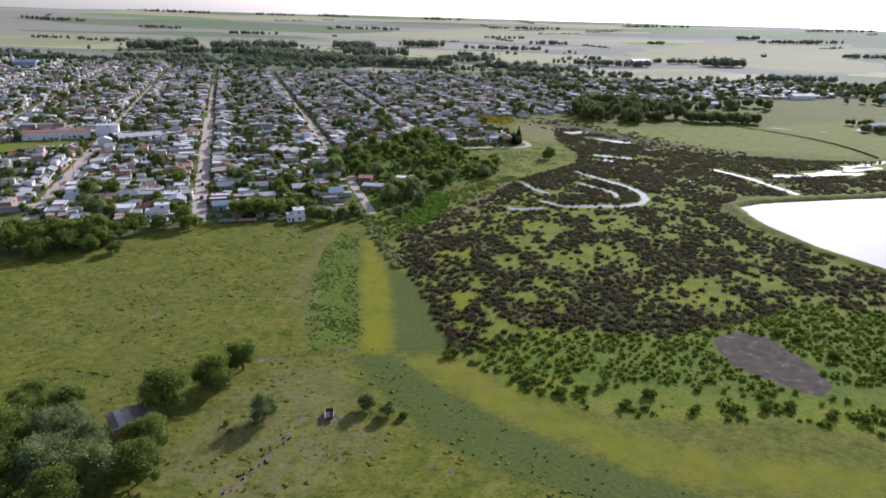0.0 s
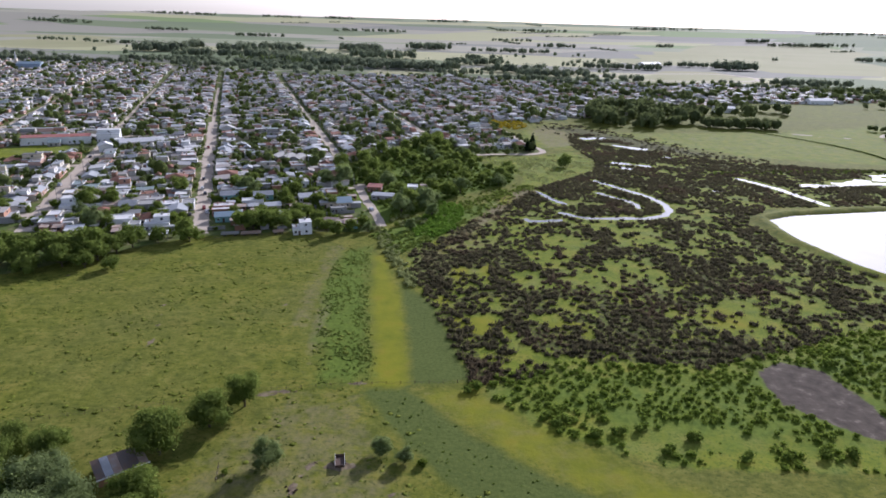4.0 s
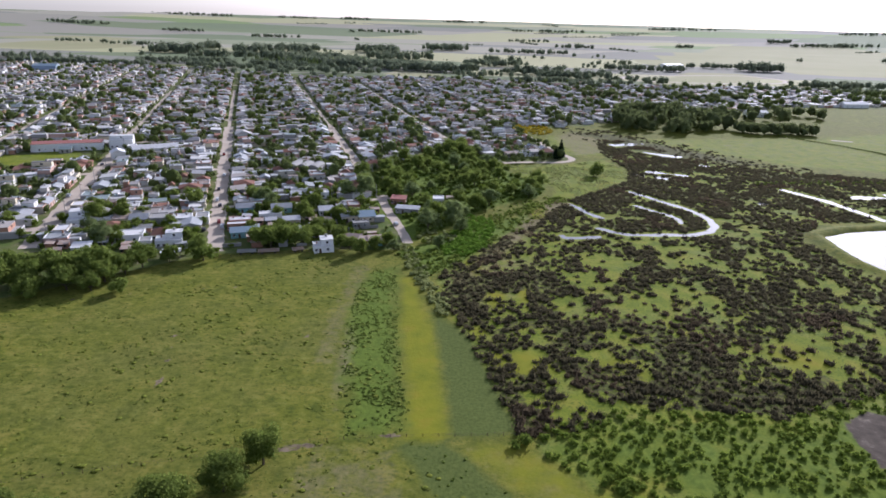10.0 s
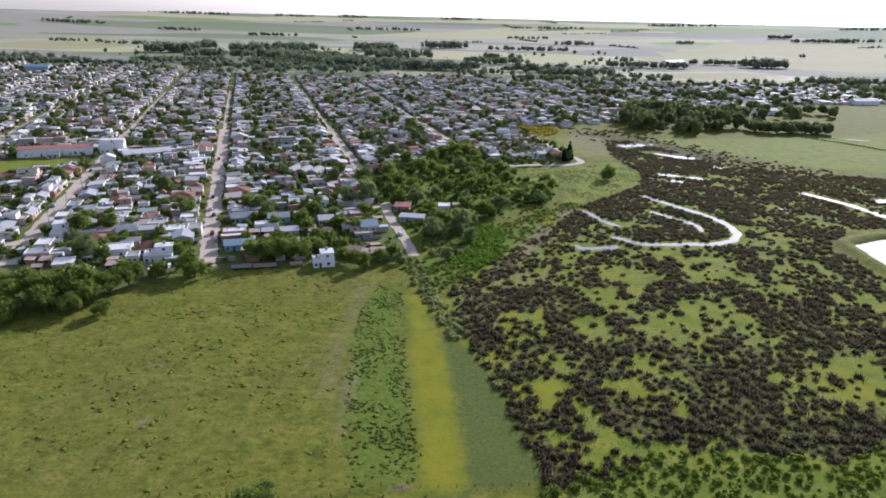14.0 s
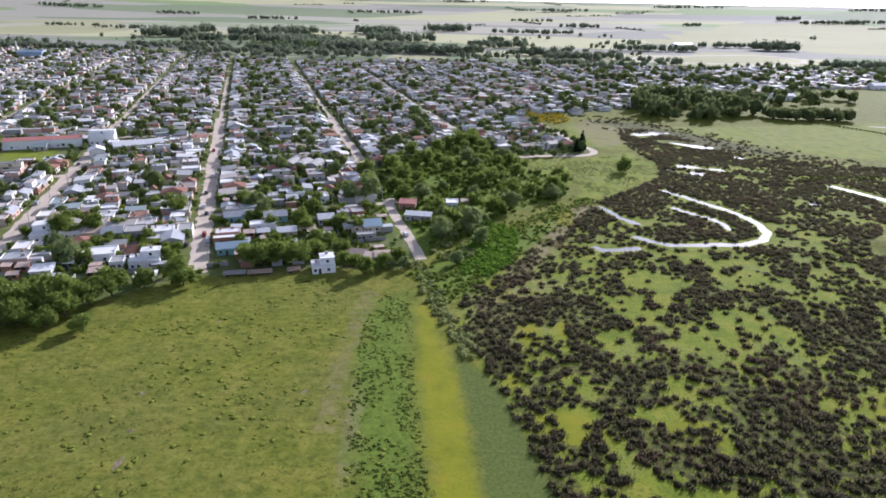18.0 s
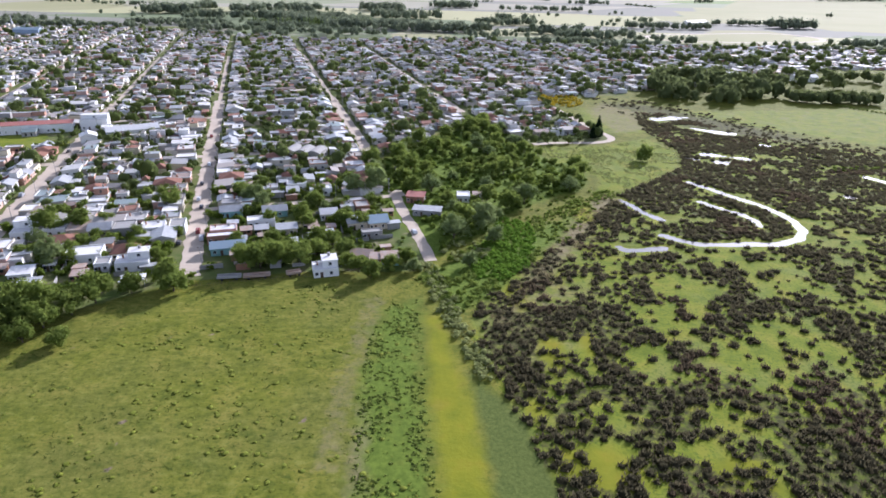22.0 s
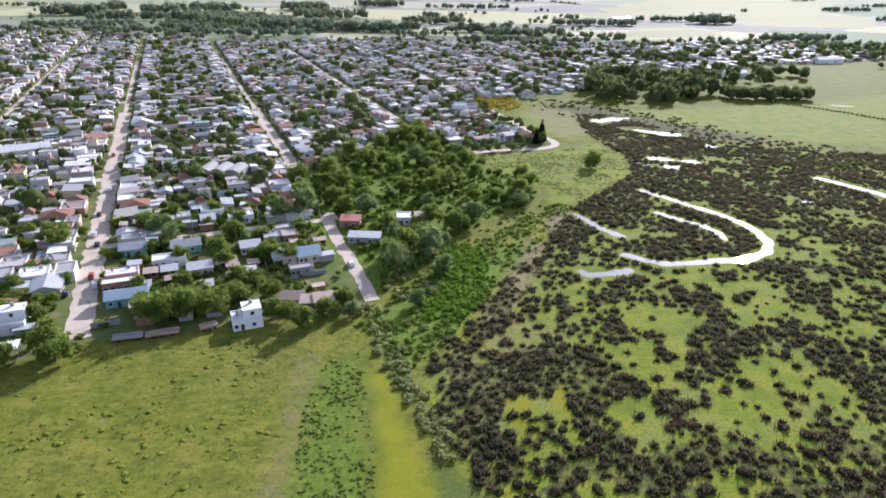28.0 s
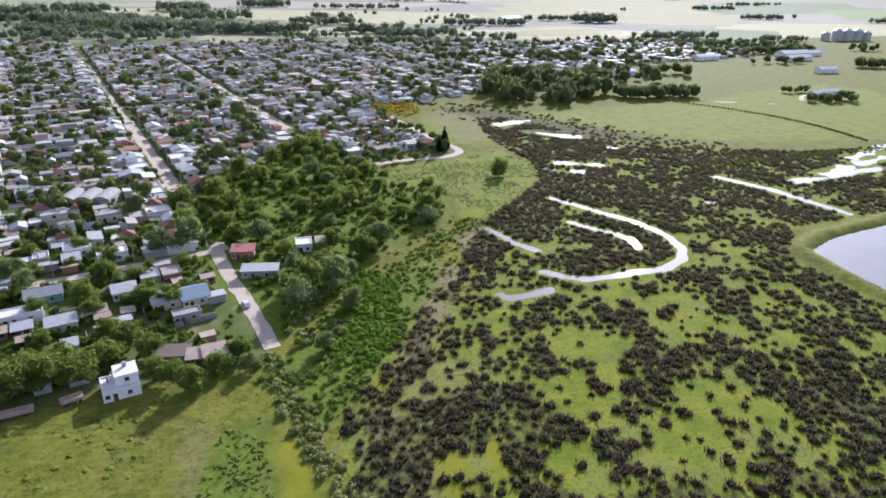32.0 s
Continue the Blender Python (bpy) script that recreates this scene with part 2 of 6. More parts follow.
def ground_material():
    n = Nodes("ground_cover", 0.95, spec=0.06)
    big, mid, fine = n.noise(0.018, 4), n.noise(0.12, 5), n.noise(1.1, 4, 0.7)
    grass = n.ramp(mid, (0.30, (0.088, 0.106, 0.013)), (0.5, (0.142, 0.152, 0.018)), (0.70, (0.208, 0.188, 0.034)))
    grass = n.mix(n.calc("MULTIPLY", n.ramp(big, (0.4, (0, 0, 0)), (0.65, (1, 1, 1))), 0.55), grass, (0.140, 0.136, 0.036))
    tuft = n.noise(0.42, 6, 0.72, stretch=(0.8, 1.1, 1), shift=5.0)
    grass = n.mix(n.ramp(tuft, (0.34, (0.85, 0.85, 0.85)), (0.50, (0, 0, 0))), grass, (0.062, 0.086, 0.012))
    grass = n.mix(n.ramp(tuft, (0.52, (0, 0, 0)), (0.68, (0.7, 0.7, 0.7))), grass, (0.205, 0.205, 0.045))
    grass = n.mix(n.ramp(fine, (0.32, (0.8, 0.8, 0.8)), (0.48, (0, 0, 0))), grass, (0.050, 0.076, 0.012))

    def cover(name, under, over, grain=0.7, scale=0.25, soft=0.08):
        edge = n.calc("ADD", n.attr(name), n.calc("MULTIPLY", n.calc("SUBTRACT", n.noise(scale, 5, shift=len(name) * 3.1), 0.5), grain))
        return n.mix(n.ramp(edge, (0.5 - soft, (0, 0, 0)), (0.5 + soft, (1, 1, 1))), under, over)

    # distant farmland: rough squares of crop, stubble and pasture, haze put into the colours
    v = n.t.nodes.new("ShaderNodeTexVoronoi")
    v.distance = "CHEBYCHEV"
    v.inputs["Scale"].default_value = 0.0021
    mp = n.t.nodes.new("ShaderNodeMapping")
    mp.inputs["Rotation"].default_value, mp.inputs["Scale"].default_value = (0, 0, 0.3), (0.6, 1.5, 1)
    n.link(n.place, mp.inputs[0])
    n.link(mp.outputs[0], v.inputs["Vector"])
    sep = n.t.nodes.new("ShaderNodeSeparateColor")
    n.link(v.outputs["Color"], sep.inputs[0])
    farm = n.steps(sep.outputs[0], (0.27, 0.29, 0.18), (0.17, 0.21, 0.11), (0.24, 0.23, 0.20), (0.42, 0.40, 0.22), (0.16, 0.20, 0.11), (0.31, 0.285, 0.235), (0.20, 0.27, 0.10), (0.36, 0.335, 0.26))
    farm = cover("crop", farm, n.ramp(n.noise(0.004, 4), (0.3, (0.30, 0.295, 0.145)), (0.7, (0.355, 0.33, 0.185))), 0.1, 0.01)
    farm = n.mix(n.calc("MULTIPLY", n.noise(0.008, 4, stretch=(1, 3, 1)), 0.4), farm, (0.25, 0.26, 0.155))
    c = cover("farm", grass, farm, 0.2, 0.02)
    soil = n.ramp(mid, (0.40, (0.085, 0.12, 0.028)), (0.58, (0.13, 0.14, 0.05)), (0.75, (0.25, 0.21, 0.15)))
    c = cover("town", c, soil, 0.4)
    lush = n.ramp(mid, (0.3, (0.098, 0.138, 0.012)), (0.5, (0.170, 0.200, 0.019)), (0.72, (0.245, 0.222, 0.034)))
    lush = n.mix(n.ramp(n.noise(0.05, 3, shift=9.0), (0.5, (0, 0, 0)), (0.68, (0.6, 0.6, 0.6))), lush, (0.17, 0.19, 0.055))
    lush = n.mix(n.ramp(fine, (0.3, (1, 1, 1)), (0.5, (0, 0, 0))), lush, (0.06, 0.10, 0.015))
    c = cover("marsh", c, lush)
    c = cover("dry", c, n.ramp(fine, (0.3, (0.16, 0.14, 0.07)), (0.7, (0.24, 0.20, 0.11))), 0.9, 0.25, 0.22)
    c = cover("yellow", c, n.ramp(mid, (0.3, (0.140, 0.160, 0.012)), (0.55, (0.195, 0.200, 0.014)), (0.75, (0.225, 0.190, 0.020))), 1.0, 0.12, 0.25)
    c = cover("sedge", c, n.ramp(fine, (0.35, (0.068, 0.092, 0.020)), (0.65, (0.112, 0.136, 0.032))), 0.9, 0.12, 0.25)
    c = cover("reed", c, n.ramp(fine, (0.3, (0.046, 0.050, 0.016)), (0.7, (0.085, 0.080, 0.032))), 0.6, 0.5)
    c = cover("weed", c, n.ramp(n.noise(0.6, 5), (0.35, (0.080, 0.120, 0.016)), (0.65, (0.135, 0.185, 0.026))), 1.1, 0.15, 0.25)
    c = cover("mud", c, n.ramp(n.noise(0.3, 5), (0.35, (0.070, 0.056, 0.044)), (0.58, (0.110, 0.090, 0.070)), (0.76, (0.25, 0.21, 0.165))), 0.8)
    c = cover("bare", c, n.ramp(n.noise(0.5, 5), (0.35, (0.10, 0.075, 0.05)), (0.65, (0.24, 0.19, 0.13))), 0.9, 0.5)
    n.bump(n.calc("ADD", n.noise(0.9, 4, 0.7), n.calc("MULTIPLY", n.noise(0.25, 3), 0.6)), 0.5, 0.2)
    return n.colour(c)


M_GROUND = ground_material()

# ---- plan ----
GRID = np.random.RandomState(5).rand(256, 256)


def value_noise(x, y, cell):
    x, y = np.asarray(x, float) / cell, np.asarray(y, float) / cell
    i, j = np.floor(x).astype(int), np.floor(y).astype(int)
    u, v = x - i, y - j
    u, v = u * u * (3 - 2 * u), v * v * (3 - 2 * v)
    g = lambda a, b: GRID[a % 256, b % 256]
    return (g(i, j) * (1 - u) + g(i + 1, j) * u) * (1 - v) + (g(i, j + 1) * (1 - u) + g(i + 1, j + 1) * u) * v


def inside(x, y, poly):
    if isinstance(x, float):
        hit = False
        for (ax, ay), (bx, by) in zip(poly, poly[1:] + poly[:1]):
            if (ay > y) != (by > y) and x < (bx - ax) * (y - ay) / (by - ay) + ax:
                hit = not hit
        return hit
    x, y = np.asarray(x, float), np.asarray(y, float)
    hit = np.zeros(x.shape, bool)
    for (ax, ay), (bx, by) in zip(poly, poly[1:] + poly[:1]):
        if ay != by:
            hit ^= ((ay > y) != (by > y)) & (x < (bx - ax) * (y - ay) / (by - ay) + ax)
    return hit


def near_line(x, y, line):
    """Distance to a line of points."""
    if isinstance(x, float):
        best = 1e9
        for (ax, ay), (bx, by) in zip(line, line[1:]):
            dx, dy = bx - ax, by - ay
            k = min(1, max(0, ((x - ax) * dx + (y - ay) * dy) / (dx * dx + dy * dy)))
            best = min(best, math.hypot(x - ax - k * dx, y - ay - k * dy))
        return best
    x, y = np.asarray(x, float), np.asarray(y, float)
    best = np.full(x.shape, 1e9)
    for (ax, ay), (bx, by) in zip(line, line[1:]):
        dx, dy = bx - ax, by - ay
        k = np.clip(((x - ax) * dx + (y - ay) * dy) / (dx * dx + dy * dy), 0, 1)
        best = np.minimum(best, np.hypot(x - ax - k * dx, y - ay - k * dy))
    return best


def zone(x, y, poly, soft=3.0):
    """1 inside an outline, 0 outside, falling off over soft metres."""
    d = near_line(x, y, poly + poly[:1])
    return np.clip(0.5 + np.where(inside(x, y, poly), d, -d) / (2 * soft), 0, 1)


def oval(x, y, cx, cy, rx, ry, turn=0.0):
    a = radians(turn)
    x, y = np.asarray(x, float) - cx, np.asarray(y, float) - cy
    u, v = x * math.cos(a) + y * math.sin(a), -x * math.sin(a) + y * math.cos(a)
    return np.hypot(u / rx, v / ry)


MARSH = [(21, 170), (34, 171), (51, 183), (70, 184), (92, 181), (119, 192), (158, 209), (176, 200), (205, 240), (178, 300), (172, 335), (200, 362), (420, 395), (430, 470), (300, 470), (205, 500), (150, 590), (128, 598), (119, 530), (126, 478), (118, 446), (96, 420), (76, 402), (58, 372), (46, 345), (32, 330), (12, 300), (0, 280), (-3, 262), (4, 238), (15, 198)]
LAKE = [(187, 338), (204, 347), (243, 356), (330, 374), (430, 382), (520, 300), (430, 190), (300, 170), (235, 215), (209, 247), (195, 273), (186, 307)]
RING = [(112, 417), (120, 405), (127, 393), (134, 383), (138, 372), (140, 363), (138, 351), (132, 342), (121, 336), (112, 336), (100, 334), (89, 334), (82, 338), (77, 343)]
HOOK = [(107, 387), (113, 378), (120, 371), (123, 362), (122, 355)]
SPUR = [(70, 386), (73, 380), (77, 368), (82, 361)]
TOE = [(56, 330), (58, 326), (66, 327), (74, 329)]
DITCH_WATER = [(212, 433), (226, 408), (236, 371)]
YELLOW = [(-17, 272), (-14, 231), (-9, 189), (-7, 166), (4, 168), (2.5, 189), (-1, 225), (-5, 243), (-11, 272)]
SWEEP = [(4, 167), (23, 170), (34, 156), (50, 142), (66, 130), (84, 123), (120, 118), (118, 100), (80, 109), (67, 112), (50, 122), (35, 134), (18, 149)]
SEDGE_SWEEP = [(-10, 166), (3, 167), (18, 148), (35, 133), (50, 121), (67, 111), (84, 104), (80, 92), (47, 106), (33, 113), (17, 125), (4, 142)]
FAR_MARSH = [(92, 622), (110, 655), (160, 640), (205, 575), (240, 520), (280, 480), (215, 490), (160, 512), (132, 545), (118, 590)]
LUSH = [(12, 360), (23, 352), (25, 338), (19, 308), (8, 296), (1, 298), (-3, 312), (5, 335)]
STRAW = [(63, 392), (49, 372), (27, 322), (11, 290), (2, 266), (9, 262), (19, 285), (36, 318), (59, 366), (72, 388)]
GREY_SEDGE = [(-4, 243), (9, 224), (15, 198), (21, 172), (4, 168), (2.5, 189), (-1, 225)]
ROUGH = [(-31, 275), (-18, 282), (-16, 250), (-14, 231), (-9, 189), (-7, 170), (-22, 168), (-28, 200), (-32, 235)]
MUD = [(107, 181), (116, 186), (126, 182), (130, 167), (130, 152), (122, 147), (114, 154), (106, 163), (105, 173)]
TOWN = [(-900, 130), (-190, 215), (-150, 245), (-132, 262), (-100, 290), (-62, 300), (-20, 303), (-16, 312), (-36, 365), (-58, 433), (-20, 514), (12, 556), (40, 488), (80, 495), (93, 513), (84, 540), (60, 660), (97, 656), (184, 705), (270, 770), (420, 860), (760, 960), (800, 1060), (560, 1120), (161, 1077), (37, 1141), (-214, 1093), (-373, 1157), (-662, 1268), (-1000, 1230)]
WOOD = [(-36, 362), (-15, 314), (-8, 326), (6, 342), (14, 361), (27, 376), (41, 391), (56, 402), (62, 430), (58, 448), (45, 448), (38, 484), (25, 515), (12, 552), (-19, 510), (-43, 455), (-57, 433)]
ALONG, ACROSS = Vector((-0.290, 0.957)), Vector((0.957, 0.290))


def town_place(s, r):
    """A place in the town's street grid: s across the streets, r along them."""
    return s * ACROSS.x + r * ALONG.x, s * ACROSS.y + r * ALONG.y


STREET_S = [-780, -695, -610, -525, -440, -352, -264, -175, -86, -10, 78, 166, 254, 342, 430, 518, 606, 694, 782, 870]
CROSS_R = [358, 470, 575, 680, 785, 890, 995, 1100, 1205, 1310]

# ---- building helpers ----
def mesh_of(name, verts, faces, materials, index=None, smooth=False):
    me = bpy.data.meshes.new(name)
    me.from_pydata(verts, [], faces)
    for m in materials if isinstance(materials, (list, tuple)) else (materials,):
        me.materials.append(m)
    if index is not None:
        me.polygons.foreach_set("material_index", index)
    if smooth:
        me.shade_smooth()
    me.update()
    return me


def part(name, me, parent=None, label="", at=None):
    ob = new(name, me)
    if parent:
        ob.parent = parent
    if at is not None:
        ob.matrix_basis = at
    return tagged(ob, label)


class Solid:
    """Gathers boxes, prisms and tubes into one mesh."""

    def __init__(self):
        self.v, self.f, self.i = [], [], []

    def add(self, verts, faces, i=0):
        k = len(self.v)
        self.v += [tuple(v) for v in verts]
        self.f += [tuple(k + j for j in f) for f in faces]
        self.i += [i] * len(faces)
        return self

    def box(self, x0, y0, z0, x1, y1, z1, i=0):
        return self.add([(x0, y0, z0), (x1, y0, z0), (x1, y1, z0), (x0, y1, z0), (x0, y0, z1), (x1, y0, z1), (x1, y1, z1), (x0, y1, z1)],
                        [(0, 3, 2, 1), (4, 5, 6, 7), (0, 1, 5, 4), (1, 2, 6, 5), (2, 3, 7, 6), (3, 0, 4, 7)], i)

    def tube(self, a, b, ra, rb, n=7, i=0):
        a, b = Vector(a), Vector(b)
        q = (b - a).to_track_quat("Z", "Y")
        ring = [q @ Vector((math.cos(2 * math.pi * k / n), math.sin(2 * math.pi * k / n), 0)) for k in range(n)]
        return self.add([a + w * ra for w in ring] + [b + w * rb for w in ring],
                        [(k, (k + 1) % n, n + (k + 1) % n, n + k) for k in range(n)] + [tuple(range(n))[::-1], tuple(range(n, 2 * n))], i)

    def mesh(self, name, materials, smooth=False):
        return mesh_of(name, self.v, self.f, materials, self.i, smooth)


def strip(name, line, width, material, z=0.05, label="", category="", wobble=0.15, ends=0.3):
    """A band of ground or water along a line, with uneven edges."""
    pts = [Vector(p) for p in line]
    fine = []
    for k in range(len(pts) - 1):
        p0, p1, p2, p3 = pts[max(k - 1, 0)], pts[k], pts[k + 1], pts[min(k + 2, len(pts) - 1)]
        steps = max(2, int((p2 - p1).length / 2.5)) if (p2 - p1).length < 120 else int((p2 - p1).length / 6)
        for j in range(steps):
            t = j / steps
            fine.append(0.5 * (2 * p1 + (p2 - p0) * t + (2 * p0 - 5 * p1 + 4 * p2 - p3) * t * t + (3 * p1 - p0 - 3 * p2 + p3) * t ** 3))
    fine.append(pts[-1])
    n, verts = len(fine), []
    for k, p in enumerate(fine):
        d = (fine[min(k + 1, n - 1)] - fine[max(k - 1, 0)]).normalized()
        w = width(k / (n - 1)) if callable(width) else width
        if ends:
            w *= min(1, 0.25 + ends * k, 0.25 + ends * (n - 1 - k))
        for side in (-1, -0.4, 0.4, 1):
            e = w / 2 * side * (1 + (wobble * 2 * (noise.noise((p.x * 0.22, p.y * 0.22, side * 7)))) * (abs(side) == 1))
            verts.append((p.x - d.y * e, p.y + d.x * e, z))
    faces = [(4 * k + j, 4 * k + j + 4, 4 * k + j + 5, 4 * k + j + 1) for k in range(n - 1) for j in range(3)]
    ob = new(name, mesh_of(name, verts, [f[::-1] for f in faces], material))
    return tagged(ob, label, category, kind="structure")


def sheet(name, outline, material, z, label, category):
    """A flat sheet with a softly wavering outline."""
    pts, n = [Vector(p) for p in outline], len(outline)
    verts = []
    for k in range(n):
        p0, p1, p2, p3 = pts[k - 1], pts[k], pts[(k + 1) % n], pts[(k + 2) % n]
        steps = max(2, int((p2 - p1).length / 4))
        for j in range(steps):
            t = j / steps
            q = 0.5 * (2 * p1 + (p2 - p0) * t + (2 * p0 - 5 * p1 + 4 * p2 - p3) * t * t + (3 * p1 - p0 - 3 * p2 + p3) * t ** 3)
            w = noise.noise((q.x * 0.15, q.y * 0.15, 3)) * 0.8
            verts.append((q.x + w, q.y + w, z))
    bm = bmesh.new()
    bm.faces.new([bm.verts.new(v) for v in verts])
    bmesh.ops.triangulate(bm, faces=bm.faces[:])
    bmesh.ops.recalc_face_normals(bm, faces=bm.faces[:])
    if bm.faces and bm.faces[:][0].normal.z < 0:
        bmesh.ops.reverse_faces(bm, faces=bm.faces[:])
    me = bpy.data.meshes.new(name)
    bm.to_mesh(me)
    bm.free()
    me.materials.append(material)
    return tagged(new(name, me), label, category, kind="structure")


# ---- ground: one sheet out to the horizon, rising gently far off ----
CLEAR = [(69, 290, 12, 15), (58, 271, 5, 9), (76, 249, 12, 9), (81, 260, 6, 8), (97, 264, 10, 11), (98, 247, 5, 14), (31, 258, 2, 7), (20, 252, 3, 10), (44, 291, 2, 12), (48, 245, 6, 7),
         (24, 260, 1.6, 8), (24, 206, 9, 9), (55, 205, 8, 8)]
CLEAR += [(97, 294, 5, 13), (113, 298, 3, 10), (85, 274, 2, 8), (56, 228, 5, 11), (14, 227, 4, 5), (66, 194, 6, 10), (112, 215, 12, 13), (59, 225, 4, 9), (37, 194, 4, 10), (149, 235, 4, 17), (149, 213, 9, 18),
          (153, 307, 6, 18), (157, 276, 4, 24), (112, 318, 16, 6), (95, 218, 3, 8), (130, 285, 4, 12), (52, 318, 6, 5)]
THICK = [(82, 210, 16, 22), (30, 183, 12, 7), (53, 190, 8, 6), (40, 222, 10, 10), (117, 262, 12, 18), (80, 276, 8, 6), (38, 245, 6, 14), (40, 275, 8, 16), (66, 232, 8, 8)]


POOLS = [([(247, 419), (268, 420), (316, 431)], 5), ([(274, 426), (310, 440), (341, 450)], 7), ([(317, 451), (358, 470), (420, 480)], 8), ([(138, 571), (150, 577), (164, 581)], 8), ([(155, 546), (164, 537), (177, 529)], 8), ([(140, 474), (150, 470), (161, 466)], 6),
         ([(186, 500), (190, 498)], 4), ([(172, 470), (177, 468)], 4), ([(127, 463), (136, 459), (145, 456)], 3), ([(176, 404), (183, 398)], 2.5)]


CHANNELS = [(RING, 1.9), (HOOK, 1.6), (SPUR, 1.85), (TOE, 1.95), (DITCH_WATER, 2.4)]


def reed_weight(x, y):
    """How thickly rushes stand at a place, 0 to 1."""
    x, y = np.asarray(x, float), np.asarray(y, float)
    w = 0.30 * value_noise(x, y, 18) + 0.38 * value_noise(x + 40, y, 7.5) + 0.32 * value_noise(x, y + 90, 3.6)
    w = w + 0.09 * zone(x, y, [(60, 345), (130, 345), (134, 370), (110, 410), (70, 400), (50, 365)], 4)
    w = w + 0.05 * np.clip((y - 400) / 40, 0, 1)
    for cx, cy, rx, ry in CLEAR:
        w = w - 0.18 * np.clip(1.5 - oval(x, y, cx, cy, rx, ry) - 0.6 * (value_noise(x, y, 5) - 0.5), 0, 1)
    for cx, cy, rx, ry in THICK:
        w = w + 0.13 * np.clip(1.5 - oval(x, y, cx, cy, rx, ry), 0, 1)
    for line, half in ((RING, 2.2), (HOOK, 1.7), (SPUR, 2.0), (TOE, 2.2), (DITCH_WATER, 3.0)):
        w = w - np.clip(2 - near_line(x, y, line) / half, 0, 1)
    for line, wide in POOLS:
        w = w - np.clip(2 - near_line(x, y, line) / (wide * 0.6), 0, 1)
    w = w - zone(x, y, LAKE, 7) * 2
    return np.clip((w - 0.305) * 4.6, 0.13, 0.94) * (zone(x, y, MARSH, 2) > 0.5) * (w > -0.1)


CROPS = [[(-1500, 2290), (-1040, 2250), (-810, 1690), (-1010, 1570)], [(420, 1640), (1035, 2800), (1800, 2850), (960, 1430), (640, 1560)], [(-130, 1180), (-20, 1130), (20, 1180), (-90, 1240)], [(300, 1290), (450, 1345), (610, 1390), (630, 1240), (450, 1165), (330, 1180)], [(0, 1500), (160, 1640), (240, 1560), (90, 1460)]]


def rise(x, y):
    """The ground's height far off, where it climbs to the skyline."""
    k = np.clip((np.hypot(x, np.asarray(y) - 60) - 2600) / 2200, 0, 1)
    return 72 * k * k * (3 - 2 * k)


